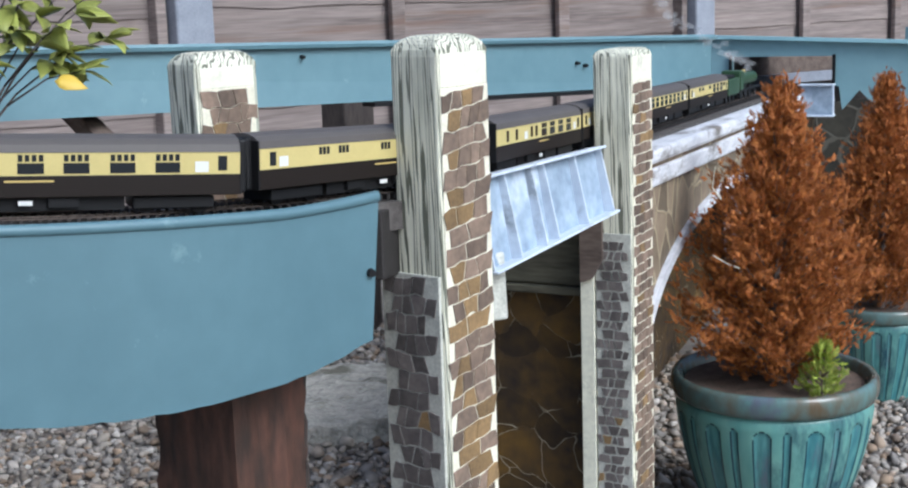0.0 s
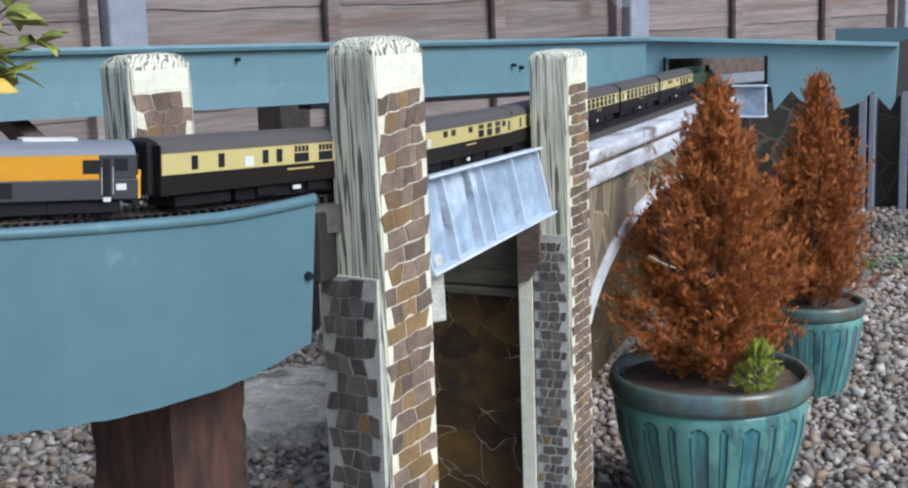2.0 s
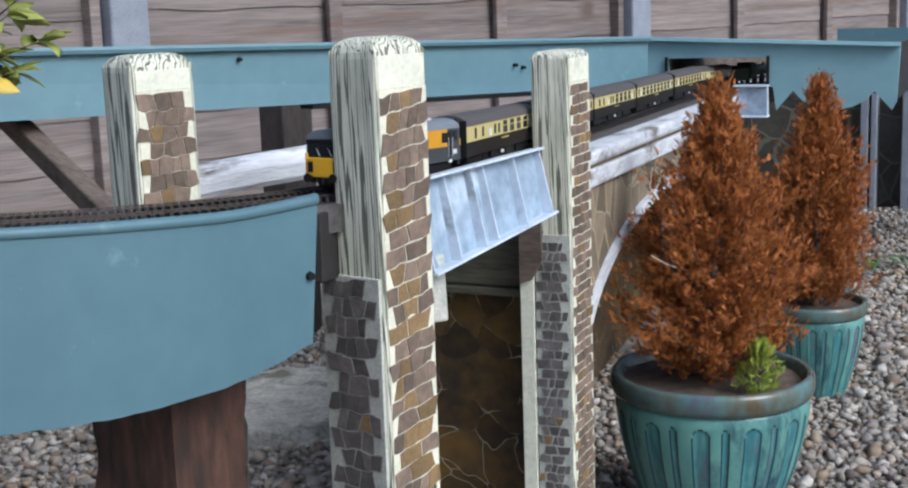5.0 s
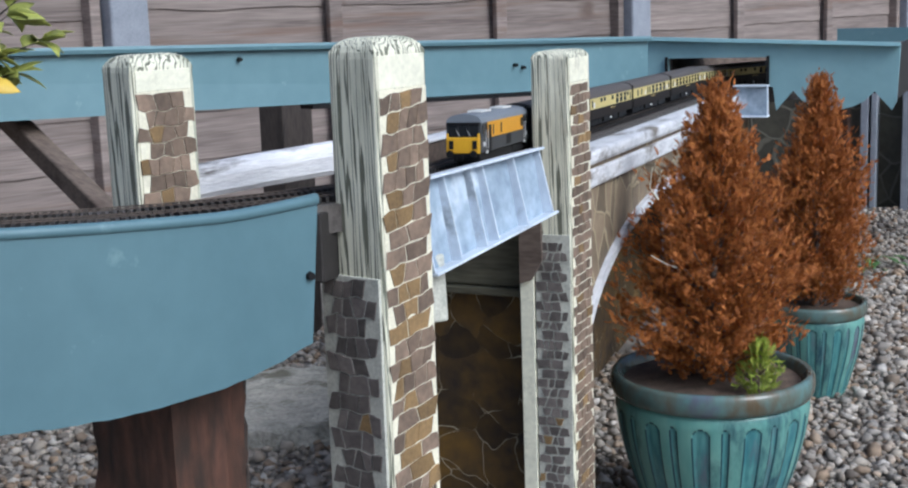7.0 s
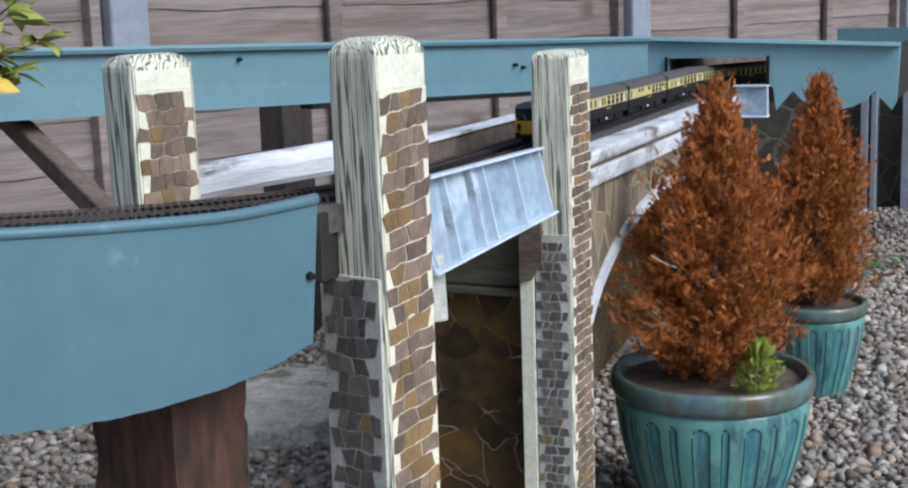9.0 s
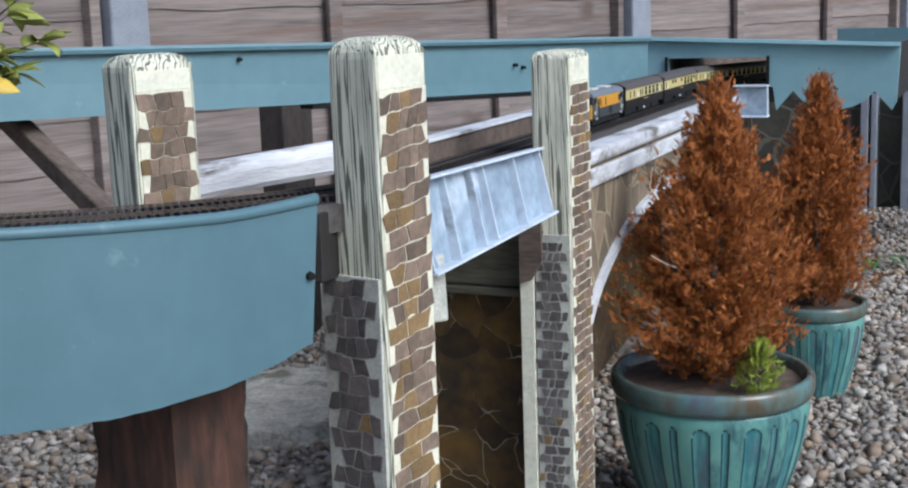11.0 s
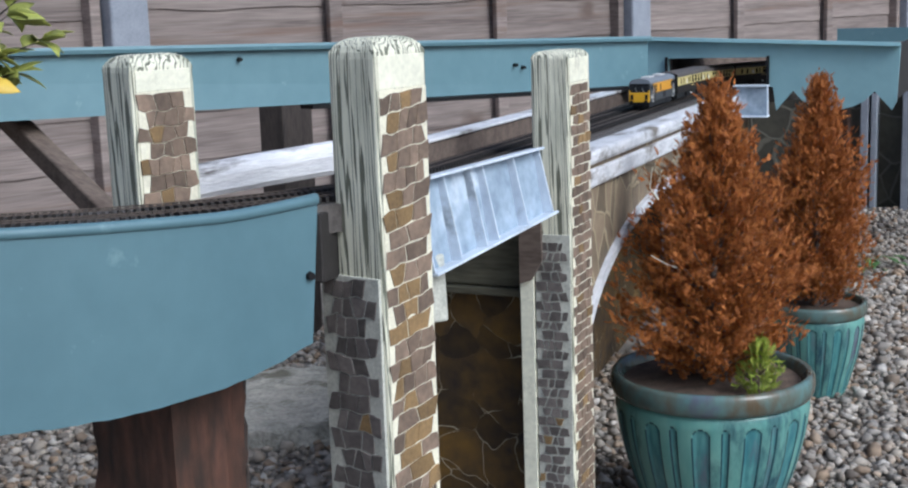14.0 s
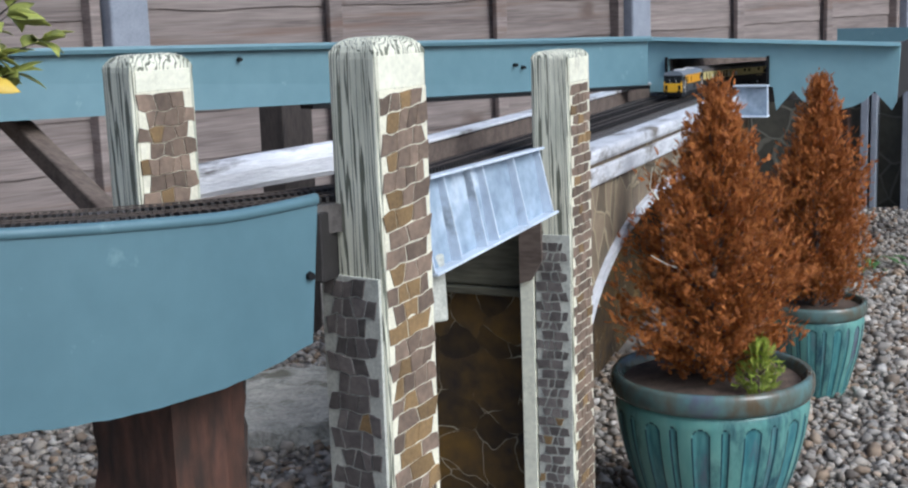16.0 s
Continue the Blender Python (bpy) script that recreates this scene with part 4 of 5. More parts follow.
def conifer(name, label, base, height, radius, branches, mt, seed, lean=(0, 0), twig=0.0056, profile=None, dense=46):
    """A small cone-shaped conifer: trunk, limbs and many scale-leaf sprays, in metres."""
    rnd = np.random.RandomState(seed)
    t = thing(name, label, "conifer", Matrix.Translation(base), plan="none")
    us, rs = profile
    top = Vector((lean[0], lean[1], height))

    def spine(u):
        return np.array((lean[0] * u * u, lean[1] * u * u, height * u))

    bm = bmesh.new()
    rings = []
    for i in range(9):
        c0, r0 = spine(i / 8), 0.008 * (1 - i / 8.5) * height / 0.33
        rings.append([bm.verts.new((c0[0] + r0 * math.cos(q * 0.785), c0[1] + r0 * math.sin(q * 0.785), c0[2])) for q in range(8)])
    for a, b in zip(rings, rings[1:]):
        for q in range(8):
            bm.faces.new((a[q], a[(q + 1) % 8], b[(q + 1) % 8], b[q]))
    part("trunk", bm, BARK, t, "thin grey trunk", smooth=True)
    limb = bmesh.new()
    V, F, k = [], [], 0
    for i in range(branches):
        u = 0.01 + 0.97 * (i + rnd.rand()) / branches
        az = i * 2.39996 + rnd.uniform(-0.4, 0.4)
        reach = radius * float(np.interp(u, us, rs)) * rnd.uniform(0.62, 1.18)
        start = spine(u * 0.86)
        tip = spine(min(u * 0.9 + 0.1, 1.0)) + np.array((math.cos(az), math.sin(az), 0.0)) * reach + (0, 0, reach * 0.25)
        if i % 3 == 0:
            tube(limb, start, start + (tip - start) * 0.75, 0.0018, 0.0006, 4)
        way = tip - start
        L = np.linalg.norm(way) + 1e-6
        side = np.cross(way / L, (0, 0, 1.0))
        side /= np.linalg.norm(side) + 1e-6
        n = max(4, int(dense * L / 0.1))
        for j in range(n):
            f = 0.25 + 0.75 * (j + rnd.rand()) / n
            c = start + way * f + rnd.randn(3) * 0.0045
            fan = way / L * 0.8 + rnd.randn(3) * 0.5 + np.array((0, 0, 0.35))
            fan /= np.linalg.norm(fan)
            across = np.cross(fan, rnd.randn(3))
            across /= np.linalg.norm(across) + 1e-6
            norm = np.cross(fan, across)
            frond = twig * rnd.uniform(0.9, 2.0)
            w = twig * 0.075
            for s in range(11):
                g = s / 10
                sgn = 1 if s % 2 else -1
                ang = 0.7 if s < 10 else 0.0
                o = c + fan * frond * g
                dirn = fan * math.cos(ang) + across * sgn * math.sin(ang) + norm * rnd.uniform(-0.3, 0.3)
                ln = twig * (0.95 - 0.55 * g) * rnd.uniform(0.7, 1.2)
                wv = np.cross(dirn, norm) * w
                nv = norm * w
                V.append(np.array((o + wv, o - wv + nv * 0.6, o - wv - nv, o + dirn * ln * 0.6 + wv * 0.9 + nv * 0.5, o + dirn * ln)))
                F += [(k, k + 1, k + 3), (k + 1, k + 4, k + 3), (k, k + 3, k + 4), (k + 1, k + 2, k + 4), (k + 2, k, k + 4)]
                k += 5
            V.append(np.array((c + across * w * 0.6, c - across * w * 0.6, c + norm * w * 0.6, c + fan * frond, c + fan * frond)))
            F += [(k, k + 1, k + 3), (k + 1, k + 2, k + 3), (k + 2, k, k + 3)]
            k += 5
    tagged(part("limb_wood", limb, BARK, t, "bare grey limbs"), kind="stuff")
    me = bpy.data.meshes.new("crown")
    me.from_pydata(np.concatenate(V).tolist(), [], F)
    me.materials.append(mt)
    ob = new("crown", me)
    ob.parent = t
    return t


CONE = ((0, 0.15, 0.3, 0.5, 0.65, 0.8, 0.9, 1.0), (1.0, 1.1, 1.06, 0.86, 0.6, 0.36, 0.2, 0.05))
conifer("dead_conifer", "dead orange-brown dwarf conifer in a turquoise pot", (-0.324, 1.448, 0.15), 0.355, 0.098, 330, DEAD, 5, (0.0, 0.03), profile=CONE)
conifer("dead_conifer", "dead orange-brown dwarf conifer in the smaller pot", (-0.29, 1.985, 0.12), 0.36, 0.085, 300, DEAD, 6, (0.0, 0.03), profile=CONE)
conifer("green_sprig", "bright yellow-green conifer sprig by the dead tree", (-0.262, 1.40, 0.16), 0.066, 0.02, 34, FRESH, 7, (0.004, 0.0), 0.0075, CONE, 24)


# ---- leafy shrub behind the near curve ----
def leaf_mesh(seed, mt):
    """A folded, pointed leaf, one unit long."""
    rnd = random.Random(seed)
    bm = bmesh.new()
    rib, left, right = [], [], []
    for i in range(6):
        f = i / 5
        w = 0.24 * math.sin(math.pi * f ** 0.75) + 0.004
        dz = -0.25 * f * f + rnd.uniform(-0.02, 0.02)
        rib.append(bm.verts.new((f, 0, dz)))
        left.append(bm.verts.new((f, w, dz + 0.3 * w)))
        right.append(bm.verts.new((f, -w, dz + 0.3 * w)))
    for i in range(5):
        bm.faces.new((rib[i], rib[i + 1], left[i + 1], left[i]))
        bm.faces.new((right[i], right[i + 1], rib[i + 1], rib[i]))
    low = bmesh.ops.extrude_face_region(bm, geom=bm.faces[:])
    for v in [g for g in low["geom"] if isinstance(g, bmesh.types.BMVert)]:
        v.co.z -= 0.012
    bmesh.ops.recalc_face_normals(bm, faces=bm.faces)
    me = bpy.data.meshes.new("leaf")
    bm.to_mesh(me)
    bm.free()
    me.materials.append(mt)
    for p in me.polygons:
        p.use_smooth = True
    return me


LEAF_GREEN = mat("green_leaf", (0.36, 0.37, 0.075), (0.2, 0.24, 0.05), 60, 0.45, 0.2, rand=0.3)
LEAF_YELLOW = mat("yellow_leaf", (0.72, 0.5, 0.06), (0.5, 0.36, 0.05), 60, 0.45, 0.2, spots=(0.2, 0.12, 0.04), spot_scale=60, spot_amount=0.2)
TWIG = mat("dark_twig", (0.06, 0.045, 0.04), (0.03, 0.025, 0.02), 60, 0.7, 0.4)


def shrub():
    at = Vector((-0.873, 1.001, 0.0))
    sh = thing("leafy_shrub", "leafy shrub with yellowing green leaves on dark twigs", "shrub", Matrix.Translation(at), plan="none")
    rnd = random.Random(11)
    right, back = Vector((0.915, 0.404, 0)), Vector((-0.404, 0.915, 0))
    greens, golds = [leaf_mesh(k, LEAF_GREEN) for k in range(4)], [leaf_mesh(9, LEAF_YELLOW)]
    root = right * -0.21
    crotch = right * -0.135 + Vector((0, 0, 0.47))
    for x, z, n in ((-0.075, 0.585, 5), (-0.04, 0.62, 6), (-0.015, 0.6, 7), (0.0, 0.575, 6), (-0.045, 0.56, 5), (-0.02, 0.545, 4), (-0.09, 0.63, 6), (-0.11, 0.56, 5), (0.01, 0.632, 5), (-0.06, 0.645, 5), (-0.1, 0.6, 4)):
        tip = right * x + back * rnd.uniform(-0.035, 0.035) + Vector((0, 0, z))
        pts = [root.lerp(crotch, k / 3) + right * 0.006 * math.sin(k) for k in range(3)] + [crotch.lerp(tip, f) + Vector((0, 0, 0.02 * math.sin(math.pi * f))) for f in (0.0, 0.35, 0.7, 1.0)]
        bm = bmesh.new()
        for k, (a, b) in enumerate(zip(pts, pts[1:])):
            tube(bm, a, b, 0.0024 - 0.0003 * k, 0.0021 - 0.0003 * k, 6)
        part("stem", bm, TWIG, sh, smooth=True)
        for k in range(n + 4):
            f = rnd.uniform(0.55, 1.0) if k < n - 1 else 1.0
            base = crotch.lerp(tip, f) + Vector((0, 0, 0.02 * math.sin(math.pi * f)))
            ob = new("leaf", rnd.choice(greens))
            ob.parent = sh
            size = rnd.uniform(0.024, 0.04)
            ob.matrix_basis = Matrix.Translation(base) @ pose(0, 0, 0, rnd.uniform(-50, 50), rnd.uniform(-35, 30), rnd.uniform(-60, 150)) @ Matrix.Diagonal((size, size, size, 1))
    ob = new("leaf", golds[0])
    ob.parent = sh
    tagged(ob, "yellow leaf with a brown edge")
    ob.matrix_basis = Matrix.Translation(right * -0.035 + back * -0.03 + Vector((0.0, 0, 0.538))) @ pose(0, 0, 0, 55, 8, 28) @ Matrix.Diagonal((0.03, 0.036, 0.03, 1))


shrub()


# ---- weeds and fallen leaves on the gravel ----
def low_leaves(name, label, category, spots, meshes, size, seed):
    rnd = random.Random(seed)
    t = thing(name, label, category, Matrix.Translation((spots[0][0], spots[0][1], 0.0)), plan="none")
    for x, y, n, spread in spots:
        for k in range(n):
            ob = new("leaf", rnd.choice(meshes))
            ob.parent = t
            q = size * rnd.uniform(0.7, 1.3)
            ob.matrix_basis = Matrix.Translation((x - spots[0][0] + rnd.gauss(0, spread), y - spots[0][1] + rnd.gauss(0, spread), rnd.uniform(0.006, 0.02))) @ pose(0, 0, 0, rnd.uniform(-20, 20), rnd.uniform(-45, 5), rnd.uniform(0, 360)) @ Matrix.Diagonal((q, q, q, 1))
    return t


WEED = mat("weed_leaf", (0.1, 0.2, 0.05), (0.05, 0.11, 0.03), 60, 0.5, 0.2, rand=0.3)
DRY = mat("dry_leaf", (0.2, 0.09, 0.05), (0.1, 0.045, 0.03), 60, 0.7, 0.3, rand=0.3)
low_leaves("weed_patch", "low green weeds growing in the gravel", "weeds", [(-0.31, 2.88, 26, 0.035), (-0.2, 2.94, 14, 0.03), (-0.36, 2.62, 8, 0.02)], [leaf_mesh(20 + k, WEED) for k in range(3)], 0.028, 3)
low_leaves("fallen_leaf", "curled reddish-brown leaf lying on the gravel", "leaf", [(-0.155, 1.32, 1, 0.0)], [leaf_mesh(31, DRY)], 0.035, 4)
low_leaves("fallen_leaf", "dry brown leaf lying on the gravel", "leaf", [(-0.47, 1.36, 1, 0.0)], [leaf_mesh(32, DRY)], 0.03, 5)


def bare_twig(a, b, c):
    t = thing("bare_twig", "pale bare twig sticking out of the dead conifer", "twig", Matrix.Translation(a), plan="none")
    bm = bmesh.new()
    a, b, c = Vector(a), Vector(b), Vector(c)
    tube(bm, Vector(), b - a, 0.0009, 0.0007, 5)
    tube(bm, b - a, c - a, 0.0007, 0.0004, 5)
    part("stick", bm, CREAM_SMOOTH, t)


bare_twig((-0.346, 1.376, 0.309), (-0.352, 1.352, 0.318), (-0.366, 1.344, 0.328))
bare_twig((-0.368, 1.384, 0.382), (-0.375, 1.375, 0.395), (-0.368, 1.36, 0.42))


# ---- the train ----
def bogie(parent, x, name="bogie"):
    bm = bmesh.new()
    block(bm, x - 0.025, x + 0.025, -0.0135, 0.0135, 0.0035, 0.0115, bevel=0.001)
    b = part(name, bm, BLACK, parent)
    for dx in (-0.0165, 0.0165):
        w = bmesh.new()
        for sy in (-0.0082, 0.0082):
            tube(w, (x + dx, sy - 0.0012, 0.0068), (x + dx, sy + 0.0012, 0.0068), 0.0068, 0.0068, 14)
        tube(w, (x + dx, -0.008, 0.0068), (x + dx, 0.008, 0.0068), 0.0012, 0.0012, 6)
        part("wheelset", w, BLACK, b)
    return b


def body_section(n=8):
    """Half-round roof over upright sides: (y, z) from the right sill over the roof to the left sill."""
    return [(-0.0185, 0.0405)] + [(-0.0185 * math.cos(math.pi * i / n), 0.0405 + 0.0105 * math.sin(math.pi * i / n) ** 0.8) for i in range(1, n)] + [(0.0185, 0.0405)]


def coach(label, windows):
    c = thing("coach", label, "railway coach", group="coaches of the train", plan="none")
    L = 0.128
    part("lower_body", slab(-L, L, -0.0182, 0.0182, 0.0125, 0.0262, bevel=0.0006), BROWN_COACH, c, "chocolate-brown lower body")
    part("upper_body", slab(-L, L, -0.0181, 0.0181, 0.0262, 0.0412), CREAM_COACH, c, "cream upper body")
    sec = body_section()
    part("roof", extrude_outline(bmesh.new(), sec, -L, L, lambda u, v, d: (d, u, v)), ROOF_GREY, c, "grey curved roof", smooth=False)
    for sx in (-1, 1):
        part("end_panel", slab(min(sx * L, sx * (L + 0.0012)), max(sx * L, sx * (L + 0.0012)), -0.018, 0.018, 0.0125, 0.046, bevel=0.0003), BLACK, c, "black coach end")
        part("gangway", slab(min(sx * L, sx * (L + 0.006)), max(sx * L, sx * (L + 0.006)), -0.012, 0.012, 0.0125, 0.0485, bevel=0.002), BLACK, c, "black corridor gangway")
        bogie(c, sx * 0.088)
    part("underframe", slab(-0.058, 0.058, -0.0125, 0.0125, 0.0035, 0.0125), BLACK, c)
    for x in (-0.03, 0.022):
        part("battery_box", slab(x - 0.009, x + 0.009, -0.0155, -0.0105, 0.0055, 0.0122, bevel=0.0004), BLACK, c)
    part("number_panel", slab(-0.004, 0.004, -0.0162, -0.0154, 0.0075, 0.0105), PALE, c, "small white box end")
    for x, kind in windows:
        for sy in (-1, 1):
            y0, y1 = sorted((sy * 0.0178, sy * 0.01845))
            if kind == "W":
                w = part("window", slab(x - 0.0075, x + 0.0075, y0, y1, 0.0274, 0.0340), GLASS, c, "dark window")
                for k in range(4):
                    xx = x - 0.0058 + k * 0.0039
                    part("ventilator", slab(xx - 0.0013, xx + 0.0013, y0, y1, 0.0350, 0.0392), GLASS, w)
            elif kind == "v":
                for k in range(3):
                    xx = x - 0.0038 + k * 0.0038
                    part("ventilator", slab(xx - 0.0013, xx + 0.0013, y0, y1, 0.0335, 0.0388), GLASS, c, "small dark ventilator")
            elif kind == "n":
                part("window", slab(x - 0.0028, x + 0.0028, y0, y1, 0.0285, 0.0380), GLASS, c, "narrow dark window")
            else:
                part("window", slab(x - 0.0042, x + 0.0042, y0, y1, 0.0276, 0.0345), PALE, c, "white frosted window")
    part("lettering", slab(-0.012, 0.016, -0.01835, 0.0, 0.0222, 0.0234), GOLD, c, "gold bar of lettering")
    return c


def electro_diesel():
    c = thing("diesel_locomotive", "grey and golden-yellow boxy diesel locomotive", "locomotive", plan="none")
    L = 0.104
    part("lower_body", slab(-L, L, -0.0175, 0.0175, 0.0125, 0.0255, bevel=0.0008), LOCO_GREY, c, "slate-grey lower body")
    part("upper_body", slab(-0.077, 0.077, -0.0174, 0.0174, 0.0255, 0.0405), LOCO_YELLOW, c, "golden-yellow upper body")
    for sx in (-1, 1):
        xs = sorted((sx * 0.077, sx * (L - 0.001)))
        part("cab", slab(*xs, -0.0172, 0.0172, 0.0255, 0.0412, bevel=0.0008), LOCO_GREY, c, "dark cab side")
        xe = sorted((sx * (L - 0.002), sx * (L + 0.002)))
        part("nose", slab(*xe, -0.0165, 0.0165, 0.0125, 0.0275, bevel=0.0009), NOSE_YELLOW, c, "yellow warning panel")
        xe = sorted((sx * (L - 0.002), sx * (L + 0.0005)))
        for y in (-0.0105, 0, 0.0105):
            part("windscreen", slab(*xe, y - 0.0045, y + 0.0045, 0.0285, 0.0385, bevel=0.0004), GLASS, c, "dark cab window")
        for y in (-0.0053, 0.0053):
            bm = bmesh.new()
            tube(bm, (sx * (L + 0.0008), y - 0.002, 0.0285), (sx * (L + 0.0008), y + 0.0015, 0.0345), 0.0003, 0.0002, 5)
            part("wiper", bm, PALE, c)
        visor = sorted((sx * (L - 0.006), sx * (L + 0.0012)))
        part("visor", slab(*visor, -0.0158, 0.0158, 0.0388, 0.0412, bevel=0.0008), BLACK, c, "dark rain strip over the cab windows")
        bm = bmesh.new()
        for k in range(3):
            tube(bm, (sx * (L + 0.0022), -0.006 + 0.006 * k, 0.0125), (sx * (L + 0.0042), -0.006 + 0.006 * k, 0.0065), 0.0006, 0.0005, 5)
        part("brake_pipe", bm, BLACK, c)
        xe = sorted((sx * (L + 0.0018), sx * (L + 0.0025)))
        for y in (-0.0115, 0.0115):
            part("lamp_panel", slab(*xe, y - 0.0022, y + 0.0022, 0.0165, 0.0245), BLACK, c)
        for y in (-0.0115, 0.0115):
            bm = bmesh.new()
            tube(bm, (sx * L, y, 0.0125), (sx * (L + 0.0075), y, 0.0125), 0.002, 0.002, 8)
            tube(bm, (sx * (L + 0.0065), y, 0.0125), (sx * (L + 0.0078), y, 0.0125), 0.0035, 0.0035, 10)
            part("buffer", bm, BLACK, c)
        xe = sorted((sx * (L - 0.004), sx * (L + 0.001)))
        part("buffer_beam", slab(*xe, -0.016, 0.016, 0.0085, 0.0125), BLACK, c)
        bogie(c, sx * 0.068)
        for sy in (-1, 1):
            y0, y1 = sorted((sy * 0.0168, sy * 0.0178))
            xs = sorted((sx * 0.0875, sx * 0.0965))
            part("cab_window", slab(*xs, y0, y1, 0.0305, 0.0385), GLASS, c)
            xs = sorted((sx * 0.0795, sx * 0.0845))
            part("door", slab(*xs, y0, y1, 0.0135, 0.0385), BLACK, c, "dark cab door")
            part("step", slab(*xs, *sorted((sy * 0.0170, sy * 0.0183)), 0.0115, 0.0142), PALE, c, "white step plate")
            for hx in (0.0785, 0.0862):
                bm = bmesh.new()
                tube(bm, (sx * hx, sy * 0.0182, 0.016), (sx * hx, sy * 0.0182, 0.033), 0.00025, 0.00025, 5)
                part("handrail", bm, PALE, c)
            xs = sorted((sx * 0.0885, sx * 0.0955))
            part("badge", slab(*xs, y0, sorted((sy * 0.0168, sy * 0.01775))[1] if sy > 0 else y1, 0.0185, 0.0225), PALE, c, "pale bar of a badge")
        for y in (-0.0165, 0.0165):
            bm = bmesh.new()
            tube(bm, (sx * (L + 0.0012), y * 0.93, 0.026), (sx * (L + 0.0012), y * 0.93, 0.031), 0.0012, 0.0012, 6)
            part("horn", bm, NOSE_YELLOW, c)
    sec = [(-0.0175, 0.0405)] + [(-0.0175 * math.cos(math.pi * i / 8), 0.0405 + 0.0085 * math.sin(math.pi * i / 8) ** 0.8) for i in range(1, 8)] + [(0.0175, 0.0405)]
    part("roof", extrude_outline(bmesh.new(), sec, -L + 0.002, L - 0.002, lambda u, v, d: (d, u, v)), LOCO_ROOF, c, "pale grey roof")
    part("door", slab(-0.0735, -0.064, -0.0178, -0.0168, 0.0135, 0.0375), BLACK, c, "dark body door")
    part("roof_panel", slab(-0.06, -0.02, -0.007, 0.007, 0.0485, 0.0502), PALE, c, "white roof panel")
    part("roof_panel", slab(0.03, 0.066, -0.007, 0.007, 0.0485, 0.0502), PALE, c, "white roof panel")
    for x in (-0.055, -0.022):
        for sy in (-1, 1):
            y0, y1 = sorted((sy * 0.0168, sy * 0.0177))
            part("window", slab(x - 0.0024, x + 0.0024, y0, y1, 0.0275, 0.0375), GLASS, c)
    for sy in (-1, 1):
        y0, y1 = sorted((sy * 0.0168, sy * 0.0177))
        part("grille", slab(0.066, 0.078, y0, y1, 0.029, 0.0375), BLACK, c, "dark side grille")
        part("grille", slab(0.0, 0.02, y0, y1, 0.015, 0.0245), BLACK, c, "dark side grille")
    part("underframe", slab(-0.045, 0.045, -0.013, 0.013, 0.004, 0.0125), BLACK, c)
    return c


def steam_engine():
    c = thing("steam_locomotive", "dark green steam locomotive with tender", "locomotive", plan="none")
    bm = bmesh.new()
    tube(bm, (0.0, 0, 0.032), (0.135, 0, 0.031), 0.0125, 0.011, 20)
    part("boiler", bm, GREEN, c, "green boiler", smooth=False)
    bm = bmesh.new()
    tube(bm, (0.12, 0, 0.04), (0.12, 0, 0.05), 0.004, 0.0045, 12)
    part("chimney", bm, BLACK, c)
    bm = bmesh.new()
    tube(bm, (0.07, 0, 0.04), (0.07, 0, 0.047), 0.005, 0.002, 12)
    part("dome", bm, GOLD, c)
    part("cab", slab(-0.026, 0.002, -0.0165, 0.0165, 0.016, 0.049, bevel=0.003), GREEN, c)
    part("footplate", slab(-0.026, 0.142, -0.0165, 0.0165, 0.0145, 0.0165), BLACK, c)
    part("tender", slab(-0.115, -0.034, -0.0165, 0.0165, 0.013, 0.039, bevel=0.0015), GREEN, c)
    part("coal", slab(-0.105, -0.045, -0.012, 0.012, 0.039, 0.044, bevel=0.004), BLACK, c)
    for x in (-0.1, -0.075, -0.05, 0.01, 0.045, 0.08, 0.125):
        w = bmesh.new()
        r = 0.0115 if 0 < x < 0.1 else 0.0068
        for sy in (-0.0082, 0.0082):
            tube(w, (x, sy - 0.0012, r), (x, sy + 0.0012, r), r, r, 16)
        part("wheelset", w, BLACK, c)
    return c


OPEN = [(-0.116, "n"), (-0.106, "p"), (-0.066, "v"), (-0.046, "v"), (0.0, "v"), (0.03, "W"), (0.055, "W"), (0.08, "W"), (0.1, "v"), (0.117, "n")]
BRAKE = [(-0.1, "n"), (-0.076, "n"), (-0.05, "p"), (-0.034, "n"), (-0.02, "n"), (0.003, "W"), (0.029, "W"), (0.056, "W"), (0.083, "W"), (0.104, "p"), (0.117, "n")]
COMP = [(-0.117, "n"), (-0.104, "p")] + [(-0.085 + 0.025 * i, "W") for i in range(8)] + [(0.106, "p"), (0.117, "n")]
STEAM_WHITE = bpy.data.materials.new("thin_white_steam")
STEAM_WHITE.use_nodes = True
vapour = STEAM_WHITE.node_tree.nodes["Principled BSDF"]
vapour.inputs["Base Color"].default_value, vapour.inputs["Roughness"].default_value = (0.9, 0.9, 0.9, 1), 1.0
vapour.inputs["Alpha"].default_value, vapour.inputs["Specular IOR Level"].default_value = 0.075, 0.0


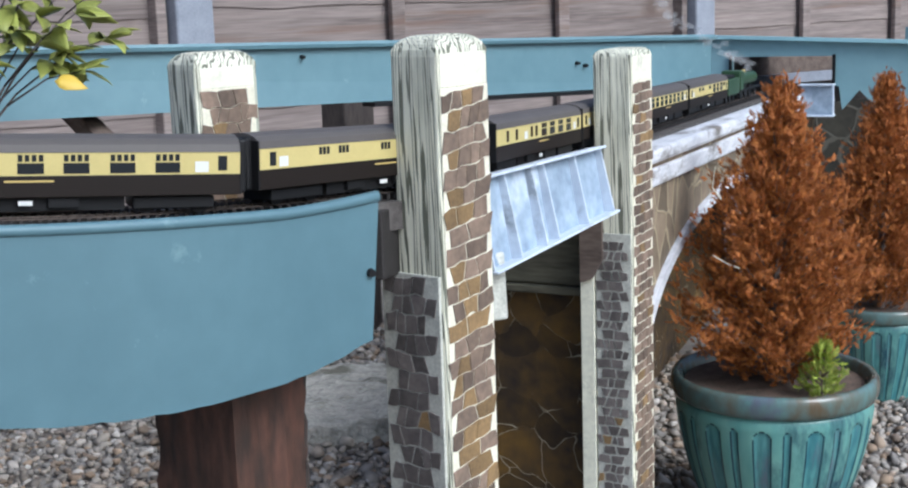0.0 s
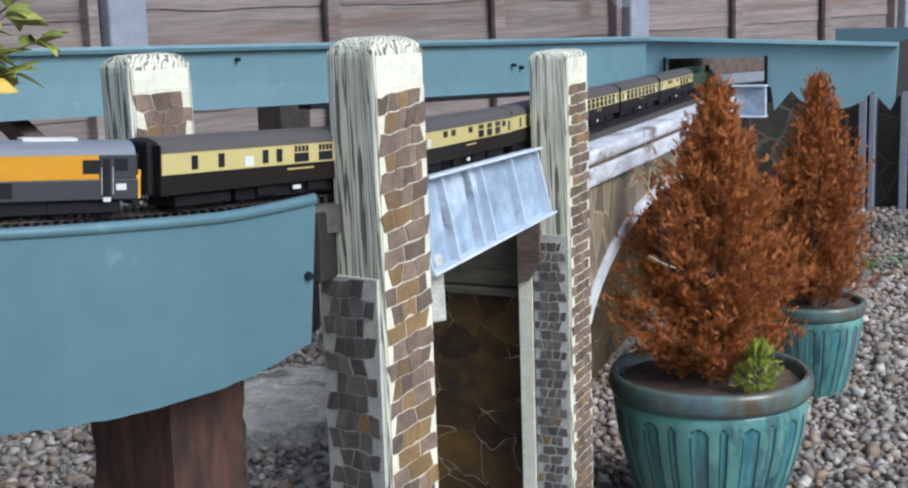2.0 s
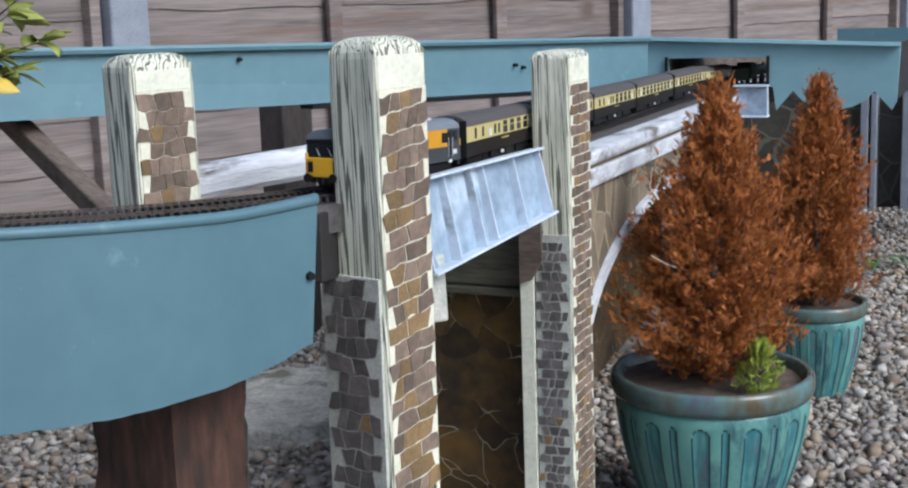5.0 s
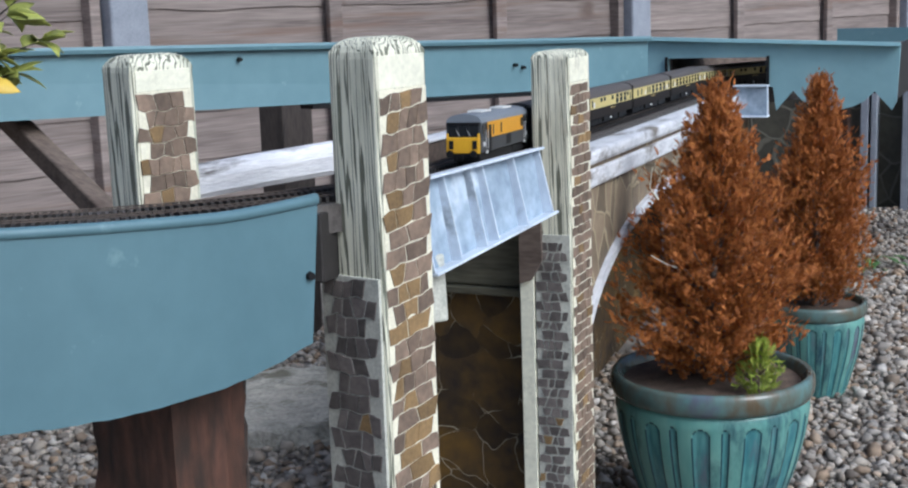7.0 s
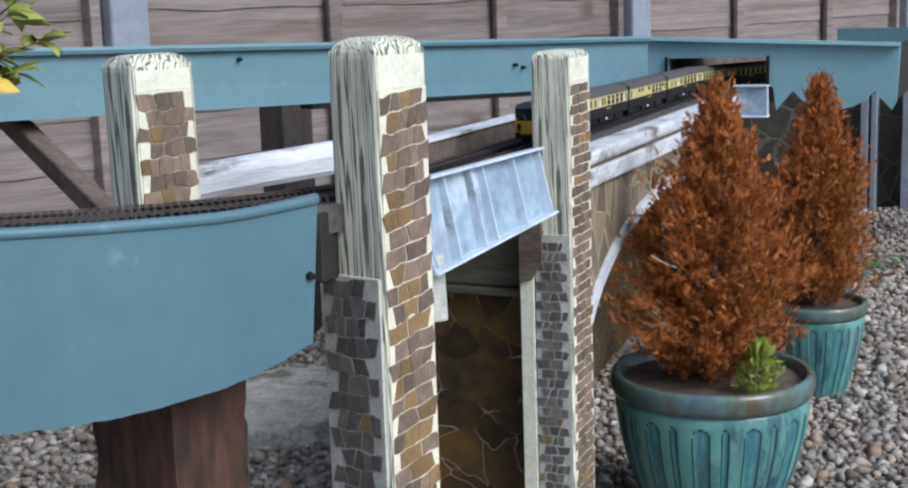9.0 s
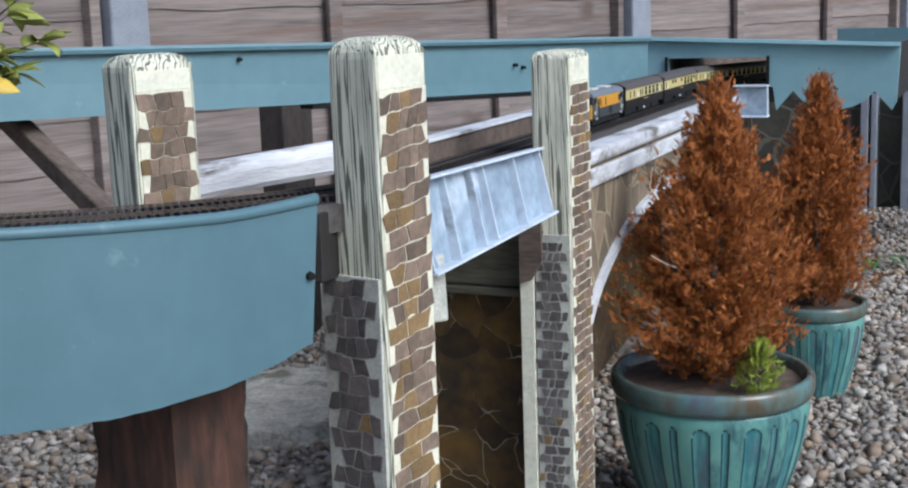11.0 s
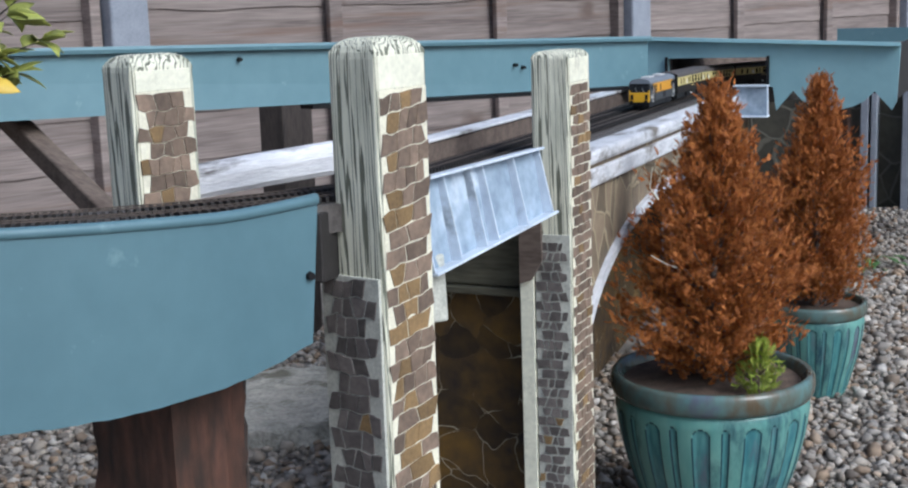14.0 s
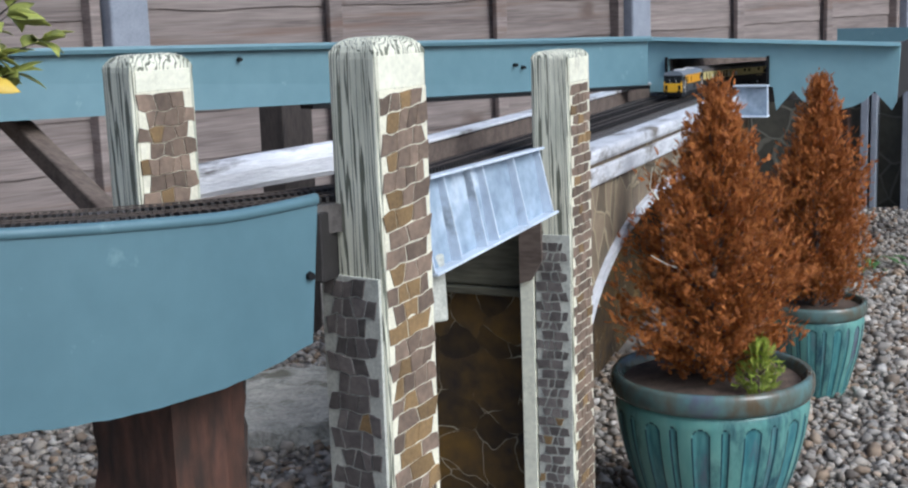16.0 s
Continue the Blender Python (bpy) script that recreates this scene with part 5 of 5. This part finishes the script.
def steam_wisp(seed):
    """A torn shred of steam: a chain of small uneven puffs."""
    rnd = random.Random(seed)
    w = thing("steam_wisp", "thin white wisp of steam over the steam locomotive", "steam", group="wisps of steam", plan="none")
    bm = bmesh.new()
    for k in range(9):
        r = rnd.uniform(0.0022, 0.0055)
        at = Vector((-0.005 * k + rnd.gauss(0, 0.004), rnd.gauss(0, 0.004), 0.0045 * k * rnd.uniform(0.3, 1.0) + rnd.gauss(0, 0.003)))
        made = bmesh.ops.create_icosphere(bm, subdivisions=2, radius=r)["verts"]
        for v in made:
            v.co = Vector((v.co.x * 1.5, v.co.y, v.co.z)) * (1 + 0.7 * noise.noise(v.co * 320 + at * 99)) + at
    tagged(part("vapour", bm, STEAM_WHITE, w, smooth=True), kind="stuff")
    return w


SPEED, NOSE, PITCH, ENGINE = 0.1189, -0.8709, 0.263, 0.1957

# the front track as it truly lies, by length along the rail
WAY_S = [-1.1 + 0.01 * i for i in range(480)]
WAY = [np.array(metres((*on_track(s, 0.05), RAIL_Z), True)) for s in WAY_S]
WAY_L = np.concatenate([[0.0], np.cumsum([np.linalg.norm(b - a) for a, b in zip(WAY, WAY[1:])])])
WAY_L -= np.interp(0.0, WAY_S, WAY_L)
WAY = np.array(WAY)


def rail_at(dist):
    return Vector([float(np.interp(dist, WAY_L, WAY[:, k])) for k in range(3)])


def motions():
    def run(vehicle, mid, bogie_at):
        rows = []
        for i in range(65):
            t = i * 0.25
            s = NOSE + SPEED * t + mid
            a, b = rail_at(s - bogie_at), rail_at(s + bogie_at)
            m, d = (a + b) / 2, b - a
            rows.append((t, pose(m.x, m.y, m.z, 0, -math.degrees(math.atan2(d.z, math.hypot(d.x, d.y))), math.degrees(math.atan2(d.y, d.x)))))
        walk(vehicle, rows)

    run(DIESEL, 0.101, 0.06)
    for i, c in enumerate(COACHES):
        run(c, ENGINE + PITCH * (i + 0.5), 0.088)
    run(STEAM, ENGINE + PITCH * 6 + 0.12, 0.06)

    # the wisps leave the chimney one after another, then rise and drift back
    for k, wisp in enumerate(WISPS):
        born, rows = -1.5 + 0.38 * k, []
        for i in range(65):
            t = i * 0.25
            age = max(0.0, t - born)
            top = rail_at(NOSE + SPEED * (t - age) + ENGINE + PITCH * 6 + 0.236) + Vector((0, 0, 0.046))
            rows.append((t, Matrix.Translation(top + Vector((-0.06, 0.01, 0.058)) * age) @ pose(0, 0, 0, 0, 4 * min(age, 8), 40 * k % 70)))
        walk(wisp, rows)


DIESEL = electro_diesel()
DIESEL.scale = (0.872, 0.92, 0.94)
first = coach("chocolate and cream brake coach with a grey roof", BRAKE)
second = coach("chocolate and cream open coach with a grey roof", OPEN)
third = coach("chocolate and cream compartment coach with a grey roof", COMP)
first.scale = second.scale = third.scale = (0.975, 0.95, 0.925)
COACHES = [first, second, copy_thing(first, Matrix()), third, copy_thing(third, Matrix()), copy_thing(second, Matrix())]
STEAM = steam_engine()
STEAM.scale = (0.97, 0.97, 0.95)
WISPS = [steam_wisp(70 + k) for k in range(6)]
motions()
